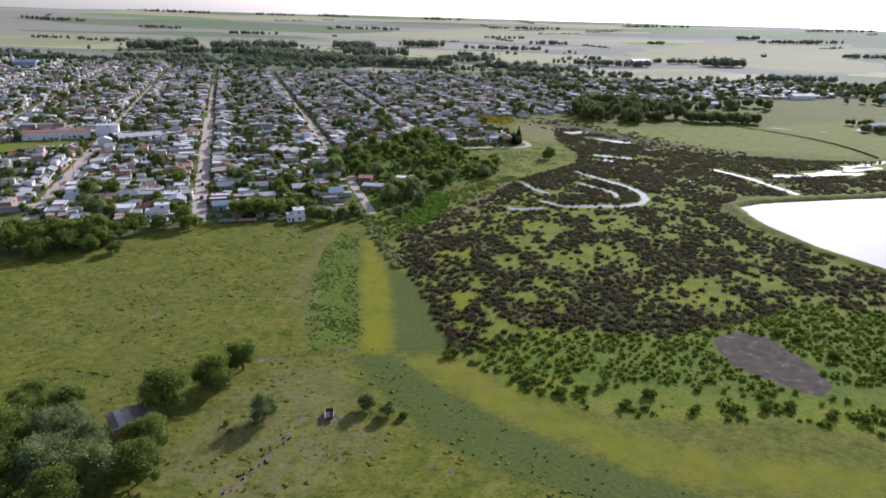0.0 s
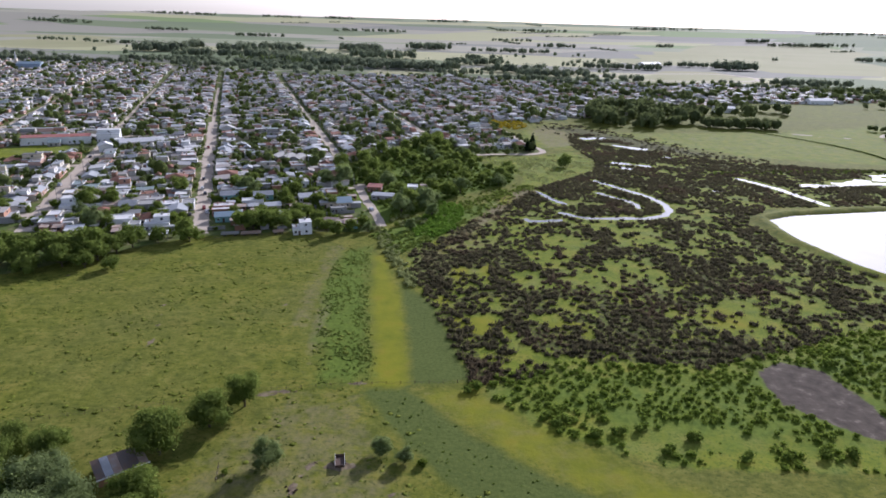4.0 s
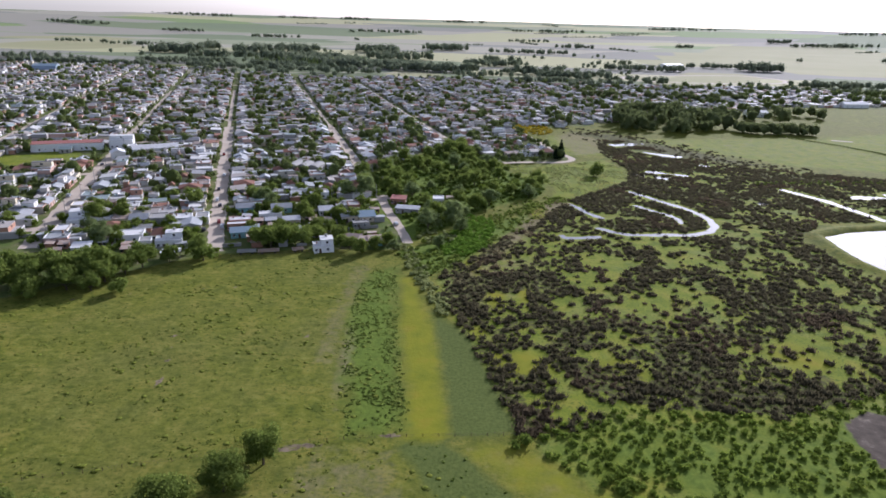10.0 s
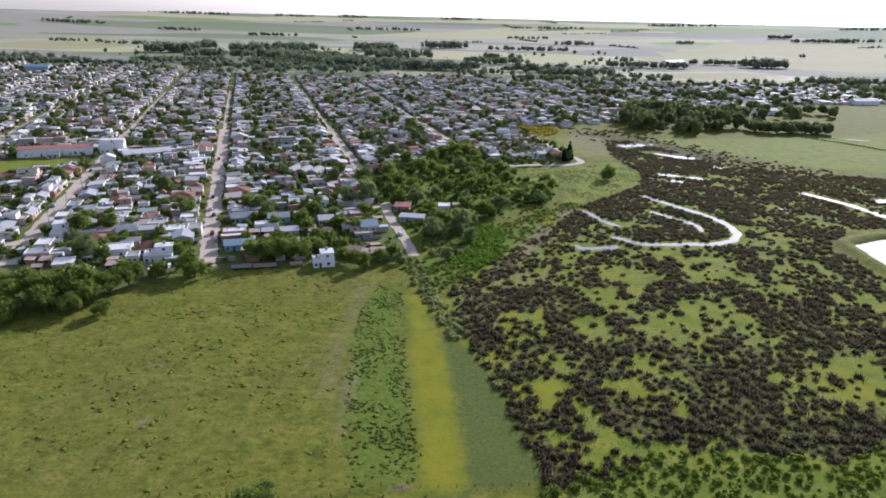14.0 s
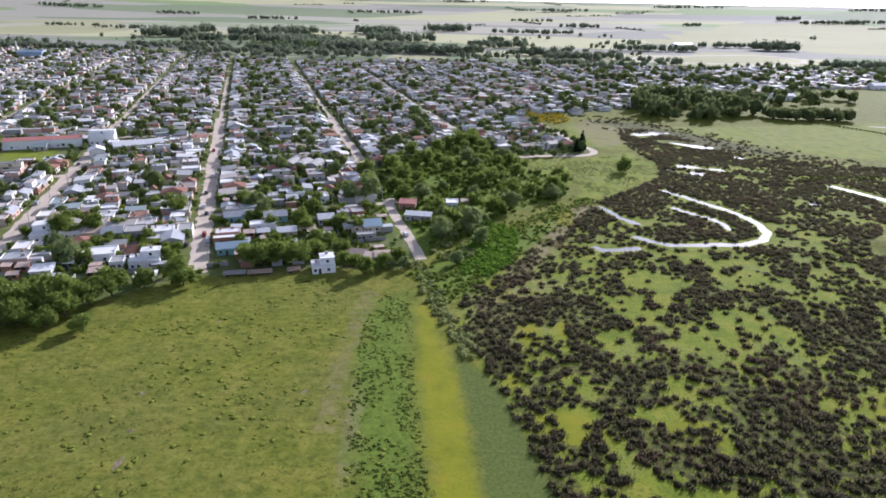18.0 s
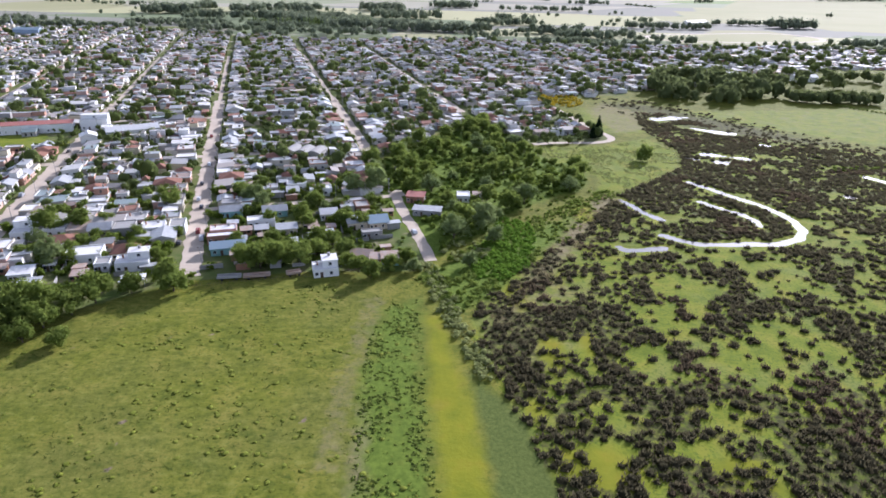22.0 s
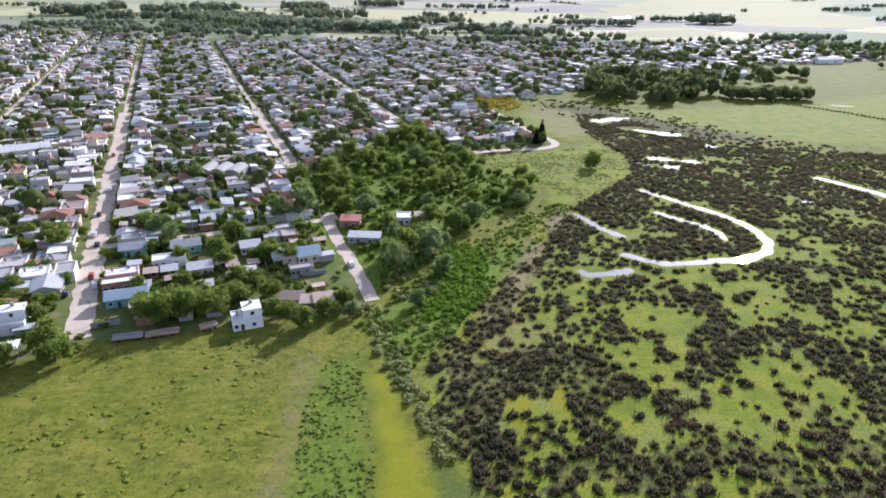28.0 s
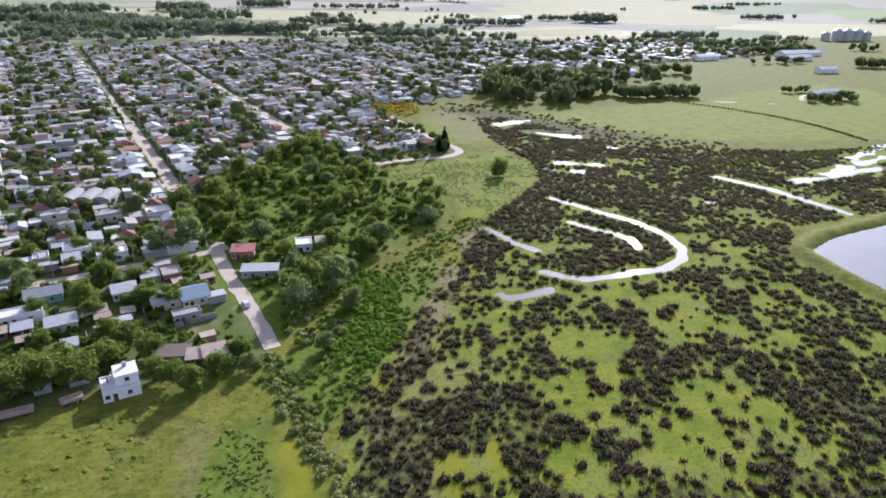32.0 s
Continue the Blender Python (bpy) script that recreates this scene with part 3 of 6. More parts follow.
def make_ground():
    def spread(lo, hi, step, far_lo, far_hi):
        a = list(np.arange(lo, hi + step, step))
        up, s = a[-1], step
        while up < far_hi:
            s = min(s * 1.22, 260)
            up += s
            a.append(up)
        down, s = a[0], step
        while down > far_lo:
            s = min(s * 1.22, 260)
            down -= s
            a.insert(0, down)
        return np.array(a)

    xs, ys = spread(-150, 340, 2.2, -4700, 4700), spread(70, 560, 2.2, -2500, 4800)
    X, Y = np.meshgrid(xs, ys)
    R = np.hypot(X, Y - 60)
    Z = rise(X, Y)
    Z = Z + (0.05 + 0.25 * value_noise(X, Y, 9)) * (R < 900) * (1 - zone(X, Y, TOWN, 6)) * np.clip((np.minimum(near_line(X, Y, [(-16, 312), (-22, 335), (-30, 362), (-36, 386)]), near_line(X, Y, [(40, 490), (79, 497), (92, 512), (78, 568), (48, 690)])) - 5) / 4, 0, 1)
    Z = Z + 1.6 * np.clip(1 - np.abs(near_line(X, Y, LAKE + LAKE[:1]) - 5) / 5, 0, 1) * ~inside(X, Y, LAKE)
    Z = np.where(inside(X, Y, LAKE), -0.8, Z)
    for line, half, ragged in [(*c, 1.1) for c in CHANNELS] + [(line, wide * 0.42, 7.0) for line, wide in POOLS]:
        off = near_line(X, Y, line) - half + ragged * (value_noise(X, Y, 3.2 + 0.75 * ragged) - 0.5)
        Z = np.where(off < 4, np.minimum(Z, np.clip(0.11 * off, -0.5, 0.6)), Z)
    keep = R < 4850
    n, m = X.shape
    ids = np.arange(n * m).reshape(n, m)
    quads = np.stack([ids[:-1, :-1], ids[:-1, 1:], ids[1:, 1:], ids[1:, :-1]], -1).reshape(-1, 4)
    quads = quads[keep.ravel()[quads].all(1)]
    me = bpy.data.meshes.new("ground")
    me.from_pydata(np.stack([X, Y, Z], -1).reshape(-1, 3), [], quads)
    me.materials.append(M_GROUND)
    near_town = zone(X, Y, TOWN, 4)
    marsh = zone(X, Y, MARSH, 4)
    south = zone(X, Y, [(21, 171), (51, 184), (92, 182), (158, 210), (200, 190), (180, 110), (111, 135), (65, 136), (37, 150)], 5)
    weights = {
        "farm": np.clip((Y - 900 - 0.25 * np.abs(X) + 160 * (value_noise(X, Y, 300) - 0.5)) / 80, 0, 1) * (1 - near_town),
        "town": near_town,
        "marsh": np.maximum.reduce([marsh, south, 0.7 * zone(X, Y, [(45, 450), (40, 486), (80, 490), (116, 515), (126, 478), (118, 446), (96, 420), (74, 398), (56, 390), (66, 420)], 5), 0.75 * zone(X, Y, [(88, 615), (72, 512), (125, 527), (122, 580)], 8), 0.62 * zone(X, Y, [(130, 600), (212, 536), (251, 498), (343, 481), (600, 490), (520, 720), (337, 640), (180, 615)], 14), zone(X, Y, [(-266, 436), (-240, 462), (-256, 492), (-296, 478), (-330, 420)], 2)]),
        "dry": np.maximum.reduce([0.36 * zone(X, Y, SWEEP, 5), 0.55 * zone(X, Y, [(95, 518), (88, 600), (112, 640), (142, 592), (128, 535)], 8), 0.30 * zone(X, Y, [(150, 605), (215, 540), (262, 498), (360, 488), (620, 500), (540, 740), (330, 645), (180, 622)], 20), 0.40 * np.clip(1.3 - near_line(X, Y, [(-33, 280), (-34, 250), (-35, 226), (-34, 206)]) / 6, 0, 1), 0.8 * zone(X, Y, STRAW, 6), zone(X, Y, [(-4, 262), (12, 300), (26, 320), (40, 290), (25, 245), (12, 232)], 8) * 0.45, np.clip(1.3 - oval(X, Y, -27, 215, 5, 40), 0, 1) * 0.6, zone(X, Y, [(-58, 110), (-30, 165), (-8, 165), (10, 120), (-20, 95)], 8) * 0.42]),
        "yellow": np.maximum.reduce([*[0.75 * np.clip(1.6 - oval(X, Y, *q), 0, 1) for q in ((24, 206, 10, 8), (31, 258, 3, 8), (20, 252, 4, 10), (55, 205, 8, 7), (112, 215, 10, 9), (13, 226, 4, 5), (13, 287, 4, 10), (49, 366, 6, 12))], 0.85 * zone(X, Y, YELLOW, 4), 0.62 * zone(X, Y, SWEEP, 5)]),
        "sedge": np.maximum(zone(X, Y, GREY_SEDGE, 3), zone(X, Y, SEDGE_SWEEP, 2.5)),
        "reed": np.clip(np.maximum(1.2 * (reed_weight(X, Y) - 0.5), 0.56 * zone(X, Y, FAR_MARSH, 24)), 0, 0.75),
        "weed": (1 - 0.9 * zone(X, Y, STRAW, 5)) * np.maximum.reduce([0.8 * zone(X, Y, ROUGH, 5), zone(X, Y, [(-20, 300), (-8, 312), (12, 331), (26, 345), (50, 372), (40, 340), (24, 318), (4, 283), (-8, 270), (-13, 285)], 4), zone(X, Y, WOOD, 4), 0.62 * zone(X, Y, [(24, 166), (51, 181), (92, 180), (158, 206), (200, 190), (190, 130), (130, 142), (80, 142), (45, 152)], 8)]),
        "mud": zone(X, Y, MUD, 3),
        "crop": np.maximum.reduce([zone(X, Y, q, 15) for q in CROPS]),
        "bare": np.clip(1.4 - np.minimum.reduce([oval(X, Y, -33, 163.5, 8, 1.2, 6), oval(X, Y, -11, 168.5, 4, 0.8), oval(X, Y, -11, 134, 4, 2), near_line(X, Y, [(-16, 137), (-19, 131), (-22, 120), (-26, 113), (-31, 103)]) / 1.3 + 0.4, near_line(X, Y, [(-140, 238), (-113, 248), (-88, 255), (-66, 259), (-48, 268)]) / 0.8 + 0.72, near_line(X, Y, [(-62, 256), (-50, 247), (-44, 236), (-42, 218)]) / 0.5 + 0.62, near_line(X, Y, [(-88, 231), (-83, 214), (-78, 196), (-77, 186)]) / 0.8 + 0.6, near_line(X, Y, [(-6, 131), (-2, 128), (7, 121), (15, 116), (24, 112), (34, 107), (60, 96)]) / 0.7 + 0.55]), 0, 1),
    }
    for key, w in weights.items():
        a = me.attributes.new(key, "FLOAT", "POINT")
        a.data.foreach_set("value", w.ravel().astype(np.float32))
    me.shade_smooth()
    me.update()
    return tagged(new("ground", me), "flat pasture, marsh meadow and farmland out to the horizon", "ground", kind="structure")


make_ground()
def longer(line, d):
    """The same line, run on by d metres at both ends."""
    a, b, y, z = (Vector(q) for q in (line[0], line[1], line[-2], line[-1]))
    return [tuple(a + (a - b).normalized() * d), *line, tuple(z + (z - y).normalized() * d)]


for (line, half), word in zip(CHANNELS, ("curved marsh channel shining with sky light", "short inner marsh channel among rushes", "short curved marsh pool among rushes", "small bright marsh pool among rushes", "straight wide drainage channel beside the lake")):
    strip("water", longer(line, 4), 2 * half + 5, M_WATER, 0.0, word, "water", 0.0, 0)
for k, (line, wide) in enumerate(POOLS):
    strip("water", longer(line, 3), wide + 6, M_WATER, 0.01 + 0.006 * k, "shallow bright pool in the far marsh", "water", 0.0, 0)
sheet("lake_water", LAKE, M_WATER, 0.12, "calm pale lake behind a low grassy bank", "lake")

# ---- streets ----
def street_line(s, r0, r1, bend=0.0):
    return [town_place(s + bend * math.sin(r / 170), r) for r in np.linspace(r0, r1, 9)]


for s, r0, r1, w in ((-10, 310, 1150, 7.5), (78, 378, 1100, 6.5), (-86, 330, 1200, 8), (-175, 300, 1230, 7), (-264, 300, 1250, 7), (-352, 350, 1250, 7), (-440, 400, 1250, 7), (-525, 450, 1250, 7), (166, 560, 1080, 6.5), (254, 650, 1030, 6.5), (342, 720, 1000, 6.5), (518, 700, 980, 6), (694, 720, 960, 6), (-610, 500, 1350, 6.5)):
    if r0 < 600:
        strip("road", street_line(s, r0, 640, 1.0), w, M_DIRT, 0.09, "pale dirt street between houses", "road", 0.2, 0)
    strip("road", street_line(s, max(r0, 640), min(r1, 930), 1.0), 3.2, M_DIRT, 0.09, "narrow dirt street in the far town", "road", 0.3, 0)
strip("road", [(-16, 312), (-22, 335), (-30, 362), (-36, 386)], 4.8, M_DIRT, 0.10, "dirt track ending at the marsh", "road", 0.15, 0)
strip("road", [town_place(s, 358) for s in np.linspace(-260, -10, 6)], 6, M_DIRT, 0.10, "pale dirt cross street", "road", 0.12, 0)
strip("road", [town_place(s, 379) for s in np.linspace(-10, 80, 4)], 4.5, M_DIRT, 0.11, "pale dirt cross street", "road", 0.12, 0)
for r in CROSS_R[1:]:
    strip("road", [town_place(s, r) for s in np.linspace(-600, 80 if r < 600 else 330, 8)], 6, M_DIRT, 0.07, "pale dirt cross street", "road", 0.12, 0)
strip("road", [(40, 490), (58, 495), (79, 497), (91, 505), (92, 516), (86, 533), (78, 568), (60, 645), (48, 690)], 5, M_DIRT, 0.1, "curving pale dirt track round the houses", "road", 0.12, 0)


# ---- trees ----
def lumps(x, y, z, rx, rz, rs, seg=7, lats=(-0.75, -0.1, 0.55), uneven=0.22):
    """Rough rounded bodies, one for each place: their points and faces."""
    n, m = len(x), len(lats) * seg + 1
    lat = np.repeat(lats, seg)[None, :]
    lon = np.tile(np.arange(seg) * 2 * np.pi / seg, len(lats))[None, :] + rs.uniform(0, 6.28, (n, 1))
    k = 1 + uneven * rs.normal(size=(n, m - 1)).clip(-1.6, 1.6)
    V = np.empty((n, m, 3))
    V[:, :-1, 0] = x[:, None] + np.cos(lat) * np.cos(lon) * k * rx[:, None]
    V[:, :-1, 1] = y[:, None] + np.cos(lat) * np.sin(lon) * k * rx[:, None]
    V[:, :-1, 2] = z[:, None] + np.sin(lat) * k * rz[:, None]
    V[:, -1] = np.stack([x, y, z + rz * rs.uniform(0.85, 1.1, n)], -1)
    faces = []
    for r in range(len(lats) - 1):
        faces += [(r * seg + j, r * seg + (j + 1) % seg, (r + 1) * seg + (j + 1) % seg, (r + 1) * seg + j) for j in range(seg)]
    top = (len(lats) - 1) * seg
    faces += [(top + j, top + (j + 1) % seg, m - 1, m - 1) for j in range(seg)]
    return V.reshape(-1, 3), (np.array(faces)[None] + (np.arange(n) * m)[:, None, None]).reshape(-1, 4)


def sprays(c, out, size, rs, jitter=0.55, slim=0.6):
    """Leaf sprays at the places c, lying roughly square to the ways out."""
    n = len(c)
    d = out + jitter * rs.normal(size=(n, 3))
    d /= np.linalg.norm(d, axis=1)[:, None] + 1e-6
    a = np.cross(d, rs.normal(size=(n, 3)))
    a /= np.linalg.norm(a, axis=1)[:, None] + 1e-6
    b = np.cross(d, a)
    w = np.reshape(size, (-1, 1)) * rs.uniform(0.6, 1.35, (n, 1))
    return np.stack([c - a * w, c + b * w * slim, c + a * w, c - b * w * slim], 1).reshape(-1, 3)


def leaf_body(name, core, leaves, material):
    """One mesh of rounded bodies and the leaf sprays over them."""
    V, F = core
    n = len(V)
    Q = np.arange(len(leaves)).reshape(-1, 4) + n
    faces = [tuple(f[:3]) if f[2] == f[3] else tuple(f) for f in F.tolist()] + [tuple(f) for f in Q.tolist()]
    return mesh_of(name, np.concatenate([V, leaves]), faces, material, smooth=True)


def crown_mesh(name, lobes, count, size, material, seed, droop=0.0):
    """Many small leaf sprays over the rounded lobes of a crown."""
    rs = np.random.RandomState(seed)
    L = np.array(lobes)
    pick = rs.choice(len(L), count, p=L[:, 3] ** 2 / (L[:, 3] ** 2).sum())
    d = rs.normal(size=(count, 3))
    d /= np.linalg.norm(d, axis=1)[:, None]
    d[:, 2] = np.where(d[:, 2] < -0.45, -d[:, 2], d[:, 2])
    r = L[pick, 3] * rs.uniform(0.80, 1.14, count)
    c = L[pick, :3] + d * r[:, None] * (1, 1, 0.85)
    if droop:
        c[:, 2] -= droop * rs.rand(count) * (np.abs(d[:, :2]).max(1))
    core = lumps(L[:, 0], L[:, 1], L[:, 2], L[:, 3] * 0.66, L[:, 3] * 0.56, rs, 7, (-0.9, -0.2, 0.5), 0.16)
    return leaf_body(name, core, sprays(c, d + (0, 0, 0.25), size, rs, 0.85, 0.5), material)


def tree_proto(height, width, leaf, count, seed, label, size=0.55, kind="round"):
    """A tree as a thing with trunk and crown, standing at the origin."""
    rs = random.Random(seed)
    root = new("tree")
    tagged(root, label, "tree")
    wood = Solid()
    if kind == "conifer":
        wood.tube((0, 0, -0.3), (0, 0, height * 0.95), 0.3, 0.05)
        lobes = []
        for k in range(16):
            z = height * (0.1 + 0.86 * k / 16)
            w = width * 0.5 * (1 - k / 17)
            for j in range(5):
                a = j * 1.257 + k
                lobes.append((math.cos(a) * w * 0.6, math.sin(a) * w * 0.6, z, max(0.3, w * 0.5)))
    else:
        split = height * rs.uniform(0.14, 0.22)
        wood.tube((0, 0, -0.3), (rs.uniform(-0.2, 0.2), rs.uniform(-0.2, 0.2), split), 0.035 * height, 0.025 * height)
        lobes = [(0, 0, height * 0.52, width * 0.36)]
        for k in range(rs.randint(9, 12)):
            a, out = k * 2.4 + rs.uniform(-0.4, 0.4), width * rs.uniform(0.18, 0.38)
            z = height * rs.uniform(0.26, 0.84)
            if z > height * 0.7:
                out *= 0.6
            end = (math.cos(a) * out, math.sin(a) * out, z)
            wood.tube((0, 0, split * 0.9), end, 0.014 * height, 0.005 * height, 5)
            lobes.append((*end, width * rs.uniform(0.15, 0.25)))
    part("trunk", wood.mesh("trunk", M_BARK), root)
    part("crown", crown_mesh("crown", lobes, count, size, leaf, seed, 1.6 if kind == "willow" else 0), root)
    return root


TREES = []


def plant(proto, x, y, scale, rs, stretch=1.0):
    m = Matrix.Translation((x, y, 0)) @ Matrix.Rotation(rs.uniform(0, 6.28), 4, "Z") @ Matrix.Diagonal((scale, scale, scale * stretch, 1))
    TREES.append((x, y, scale * 3.0))
    return copy_thing(proto, m)


BROAD = [tree_proto(10, 11.5, M_LEAF, 950, 11 + k, "broad leafy green tree with a rounded uneven crown", 0.42) for k in range(5)]
PALE = [tree_proto(11, 12, M_WILLOW, 950, 31 + k, "pale grey-green willow with drooping sprays", 0.42, kind="willow") for k in range(3)]
FINE = [tree_proto(10, 11.5, (M_LEAF, M_LEAF, M_WILLOW)[k % 3], 4600, 71 + k, ("broad leafy green tree beside the pasture", "broad leafy green tree beside the pasture", "pale grey-green willow beside the pasture")[k % 3], 0.235, kind="willow" if k % 3 == 2 else "round") for k in range(6)]
FIR = tree_proto(14, 6.5, M_CONIFER, 900, 51, "dark pointed conifer beside the houses", kind="conifer")
BUSH = [tree_proto(3.8, 5, M_SHRUB, 420, 61 + k, "low leafy green garden shrub", 0.26) for k in range(3)]
KINDS = BROAD + PALE + BUSH
TREE_PROTOS = KINDS + FINE + [FIR]
tree_rs = random.Random(3)
# the clump of trees and the single trees on the near pasture: place, scale, kind
for x, y, s, kind in ((-39, 157, 1.0, 0), (-45, 148, 1.0, 1), (-53, 137, 1.25, 3), (-85, 135, 0.95, 0), (-76, 134, 0.9, 4), (-27, 134, 0.72, 2), (-2, 139, 0.5, 5), (4, 136, 0.42, 2), (-71, 121, 1.2, 2), (-63, 116, 1.1, 5), (-80, 117, 1.3, 1)):
    plant(FINE[kind], x, y, s, tree_rs)
for x, y, s, kind in ((-50, 119, 1.05, 3), (-67, 108, 1.35, 5), (-78, 105, 1.25, 0), (-57, 107, 1.25, 2), (-48, 110, 1.0, 4), (-88, 121, 1.15, 4), (-92, 108, 1.2, 1), (-84, 128, 0.95, 3), (-73, 128, 0.75, 2), (-60, 99, 1.2, 0), (-100, 117, 1.1, 5), (-101, 104, 1.2, 2), (-90, 96, 1.2, 3), (-74, 95, 1.2, 1), (-96, 130, 0.8, 0)):
    plant(FINE[kind], x, y, s, tree_rs)
for x, y, s, kind in ((-36, 131, 0.35, 8), (-34, 128, 0.3, 9), (8, 135, 0.5, 10)):
    plant(KINDS[kind], x, y, s, tree_rs)
# the belt along the town's edge
for x, y, s, kind in ((-132, 265, 1.35, 0), (-120, 274, 1.15, 1), (-102, 287, 1.0, 2), (-141, 257, 1.3, 3), (-117, 249, 0.7, 4), (-150, 250, 1.2, 0), (-160, 247, 1.2, 2), (-127, 258, 1.0, 1), (-137, 250, 1.0, 2), (-146, 243, 1.0, 4), (-170, 240, 1.2, 1), (-135, 258, 1.1, 4), (-140, 268, 1.1, 1), (-150, 262, 1.2, 3), (-112, 281, 0.8, 0), (-99, 283, 0.95, 4), (-123, 266, 0.9, 2), (-158, 257, 1.2, 0), (-166, 262, 1.1, 3), (-128, 250, 0.8, 1)):
    plant(KINDS[kind], x, y, s * 0.95, tree_rs)
for x, y, s, kind in ((-125, 281, 0.9, 3), (-108, 290, 0.9, 8), (-97, 293, 0.8, 9), (-95, 288, 0.6, 8), (-82, 303, 1.15, 1), (-76, 302, 1.2, 0), (-70, 305, 1.2, 3), (-63, 306, 1.25, 4), (-68, 312, 1.0, 2), (-58, 313, 1.0, 1), (-76, 311, 1.1, 4), (-84, 309, 0.9, 0)):
    plant(KINDS[kind], x, y, s * 0.8, tree_rs)
for x, y, s, kind in ((-41, 301, 0.85, 1), (-36, 297, 0.95, 0), (-30, 303, 0.8, 2), (-45, 304, 0.8, 3), (-25, 310, 0.8, 0), (-22, 303, 0.65, 5), (-48, 316, 0.9, 4), (-54, 322, 0.9, 2), (-40, 320, 0.8, 8), (-34, 316, 0.9, 9), (-60, 326, 0.9, 3), (-28, 318, 0.8, 10)):
    plant(KINDS[kind], x, y, s * 0.8, tree_rs)
for x, y, s, kind in ((-46, 345, 0.9, 1), (-72, 350, 1.0, 2), (-68, 342, 0.8, 0), (-92, 362, 1.0, 6), (-98, 372, 1.0, 6), (-70, 366, 0.9, 3), (-106, 378, 1.1, 4), (-55, 346, 0.8, 2), (-78, 326, 0.8, 4), (-90, 321, 0.8, 0), (-84, 345, 0.8, 3)):
    plant(KINDS[kind], x, y, s * 0.8, tree_rs)
# willows and tall trees beside the track and the wood's edge
for x, y, s, kind in ((-8, 334, 1.3, 5), (4, 345, 1.35, 6), (8, 353, 1.0, 5), (-9, 343, 1.1, 1), (-4, 350, 1.2, 2), (24, 378, 1.2, 7), (10, 414, 1.2, 2), (-35, 405, 1.1, 0), (-46, 391, 1.4, 6), (-55, 386, 1.2, 7), (48, 397, 1.0, 5), (100, 458, 1.15, 3), (97, 455, 0.8, 0)):
    plant(KINDS[kind], x, y, s * 0.8, tree_rs)
for x, y, s, kind in ((-5, 318, 0.7, 8), (-9, 312, 0.8, 9), (-2, 308, 0.7, 6), (2, 316, 0.75, 10), (-12, 322, 0.9, 8), (8, 330, 0.9, 6), (-10, 296, 0.6, 10), (-6, 286, 0.6, 8), (-14, 303, 0.6, 9)):
    plant(KINDS[kind], x, y, s * 0.8, tree_rs)
plant(FIR, 84, 512, 1.1, tree_rs)
plant(FIR, 80, 509, 0.75, tree_rs)


def on_road(x, y, w):
    return near_line(x, y, [(-16, 312), (-22, 335), (-30, 362), (-36, 386)]) < w or near_line(x, y, [town_place(-10, 379), town_place(80, 379)]) < w * 0.8


def scatter_trees(poly, gap, protos, lo, hi, seed):
    rs = random.Random(seed)
    xs, ys = [p[0] for p in poly], [p[1] for p in poly]
    tries = int((max(xs) - min(xs)) * (max(ys) - min(ys)) / gap ** 2 * 3)
    for _ in range(tries):
        x, y = rs.uniform(min(xs), max(xs)), rs.uniform(min(ys), max(ys))
        if value_noise(x, y, 16) > 0.2 and inside(x, y, poly) and not on_road(x, y, 10) and all((x - a) ** 2 + (y - b) ** 2 > gap ** 2 for a, b, _ in TREES) and not any((x - a) ** 2 + (y - b) ** 2 < 64 for a, b in GLADES):
            plant(rs.choice(protos), x, y, rs.uniform(lo, hi), rs, rs.uniform(0.85, 1.15))


GLADES = [(-3, 380), (-20, 361), (-26, 378), (10, 392), (-10, 430), (-30, 440), (-5, 405), (20, 470)]
scatter_trees(WOOD, 8.4, BROAD * 4 + PALE * 2 + BUSH, 0.5, 1.05, 4)


def far_trees(name, places, label, seed, material=M_FARTREE, per=30, leaf=0.55, bodies=2):
    """Many trees or shrubs as one mesh of lobed crowns under leaf sprays: x, y, width, height of each."""
    rs = np.random.RandomState(seed)
    P = np.array(places, float)
    n = len(P)
    base = rise(P[:, 0], P[:, 1])
    cores, leaves = [], []
    for k in range(bodies):
        # the first lobe fills the crown, the others stand off its middle
        share = (0.44 if bodies > 1 else 0.5) * (1 if k == 0 else 0.72)
        way, off = rs.uniform(0, 6.28, n), 0 if bodies == 1 else P[:, 2] * (0.12 if k == 0 else 0.26)
        x, y = P[:, 0] + np.cos(way) * off, P[:, 1] + np.sin(way) * off
        z = base + P[:, 3] * (0.46 if k == 0 else 0.40 + 0.28 * rs.rand(n))
        rx, rz = P[:, 2] * share, P[:, 3] * (0.5 if k == 0 else 0.3)
        cores.append(lumps(x, y, z, rx * 0.72, rz * 0.76, rs))
        count = per // bodies
        d = rs.normal(size=(n, count, 3))
        d /= np.linalg.norm(d, axis=2)[..., None]
        d[..., 2] = np.where(d[..., 2] < -0.4, -d[..., 2], d[..., 2])
        r = rs.uniform(0.8, 1.18, (n, count, 1))
        c = np.stack([x, y, z], -1)[:, None] + d * r * np.stack([rx, rx, rz], -1)[:, None]
        size = np.repeat(leaf * P[:, 2] / 8, count)
        leaves.append(sprays(c.reshape(-1, 3), d.reshape(-1, 3) + (0, 0, 0.3), size, rs, 0.85, 0.6))
    V = np.concatenate([c[0] for c in cores])
    shift = np.cumsum([0] + [len(c[0]) for c in cores[:-1]])
    F = np.concatenate([c[1] + k for c, k in zip(cores, shift)])
    return tagged(new(name, leaf_body(name, (V, F), np.concatenate(leaves), material)), label, "trees", kind="stuff")


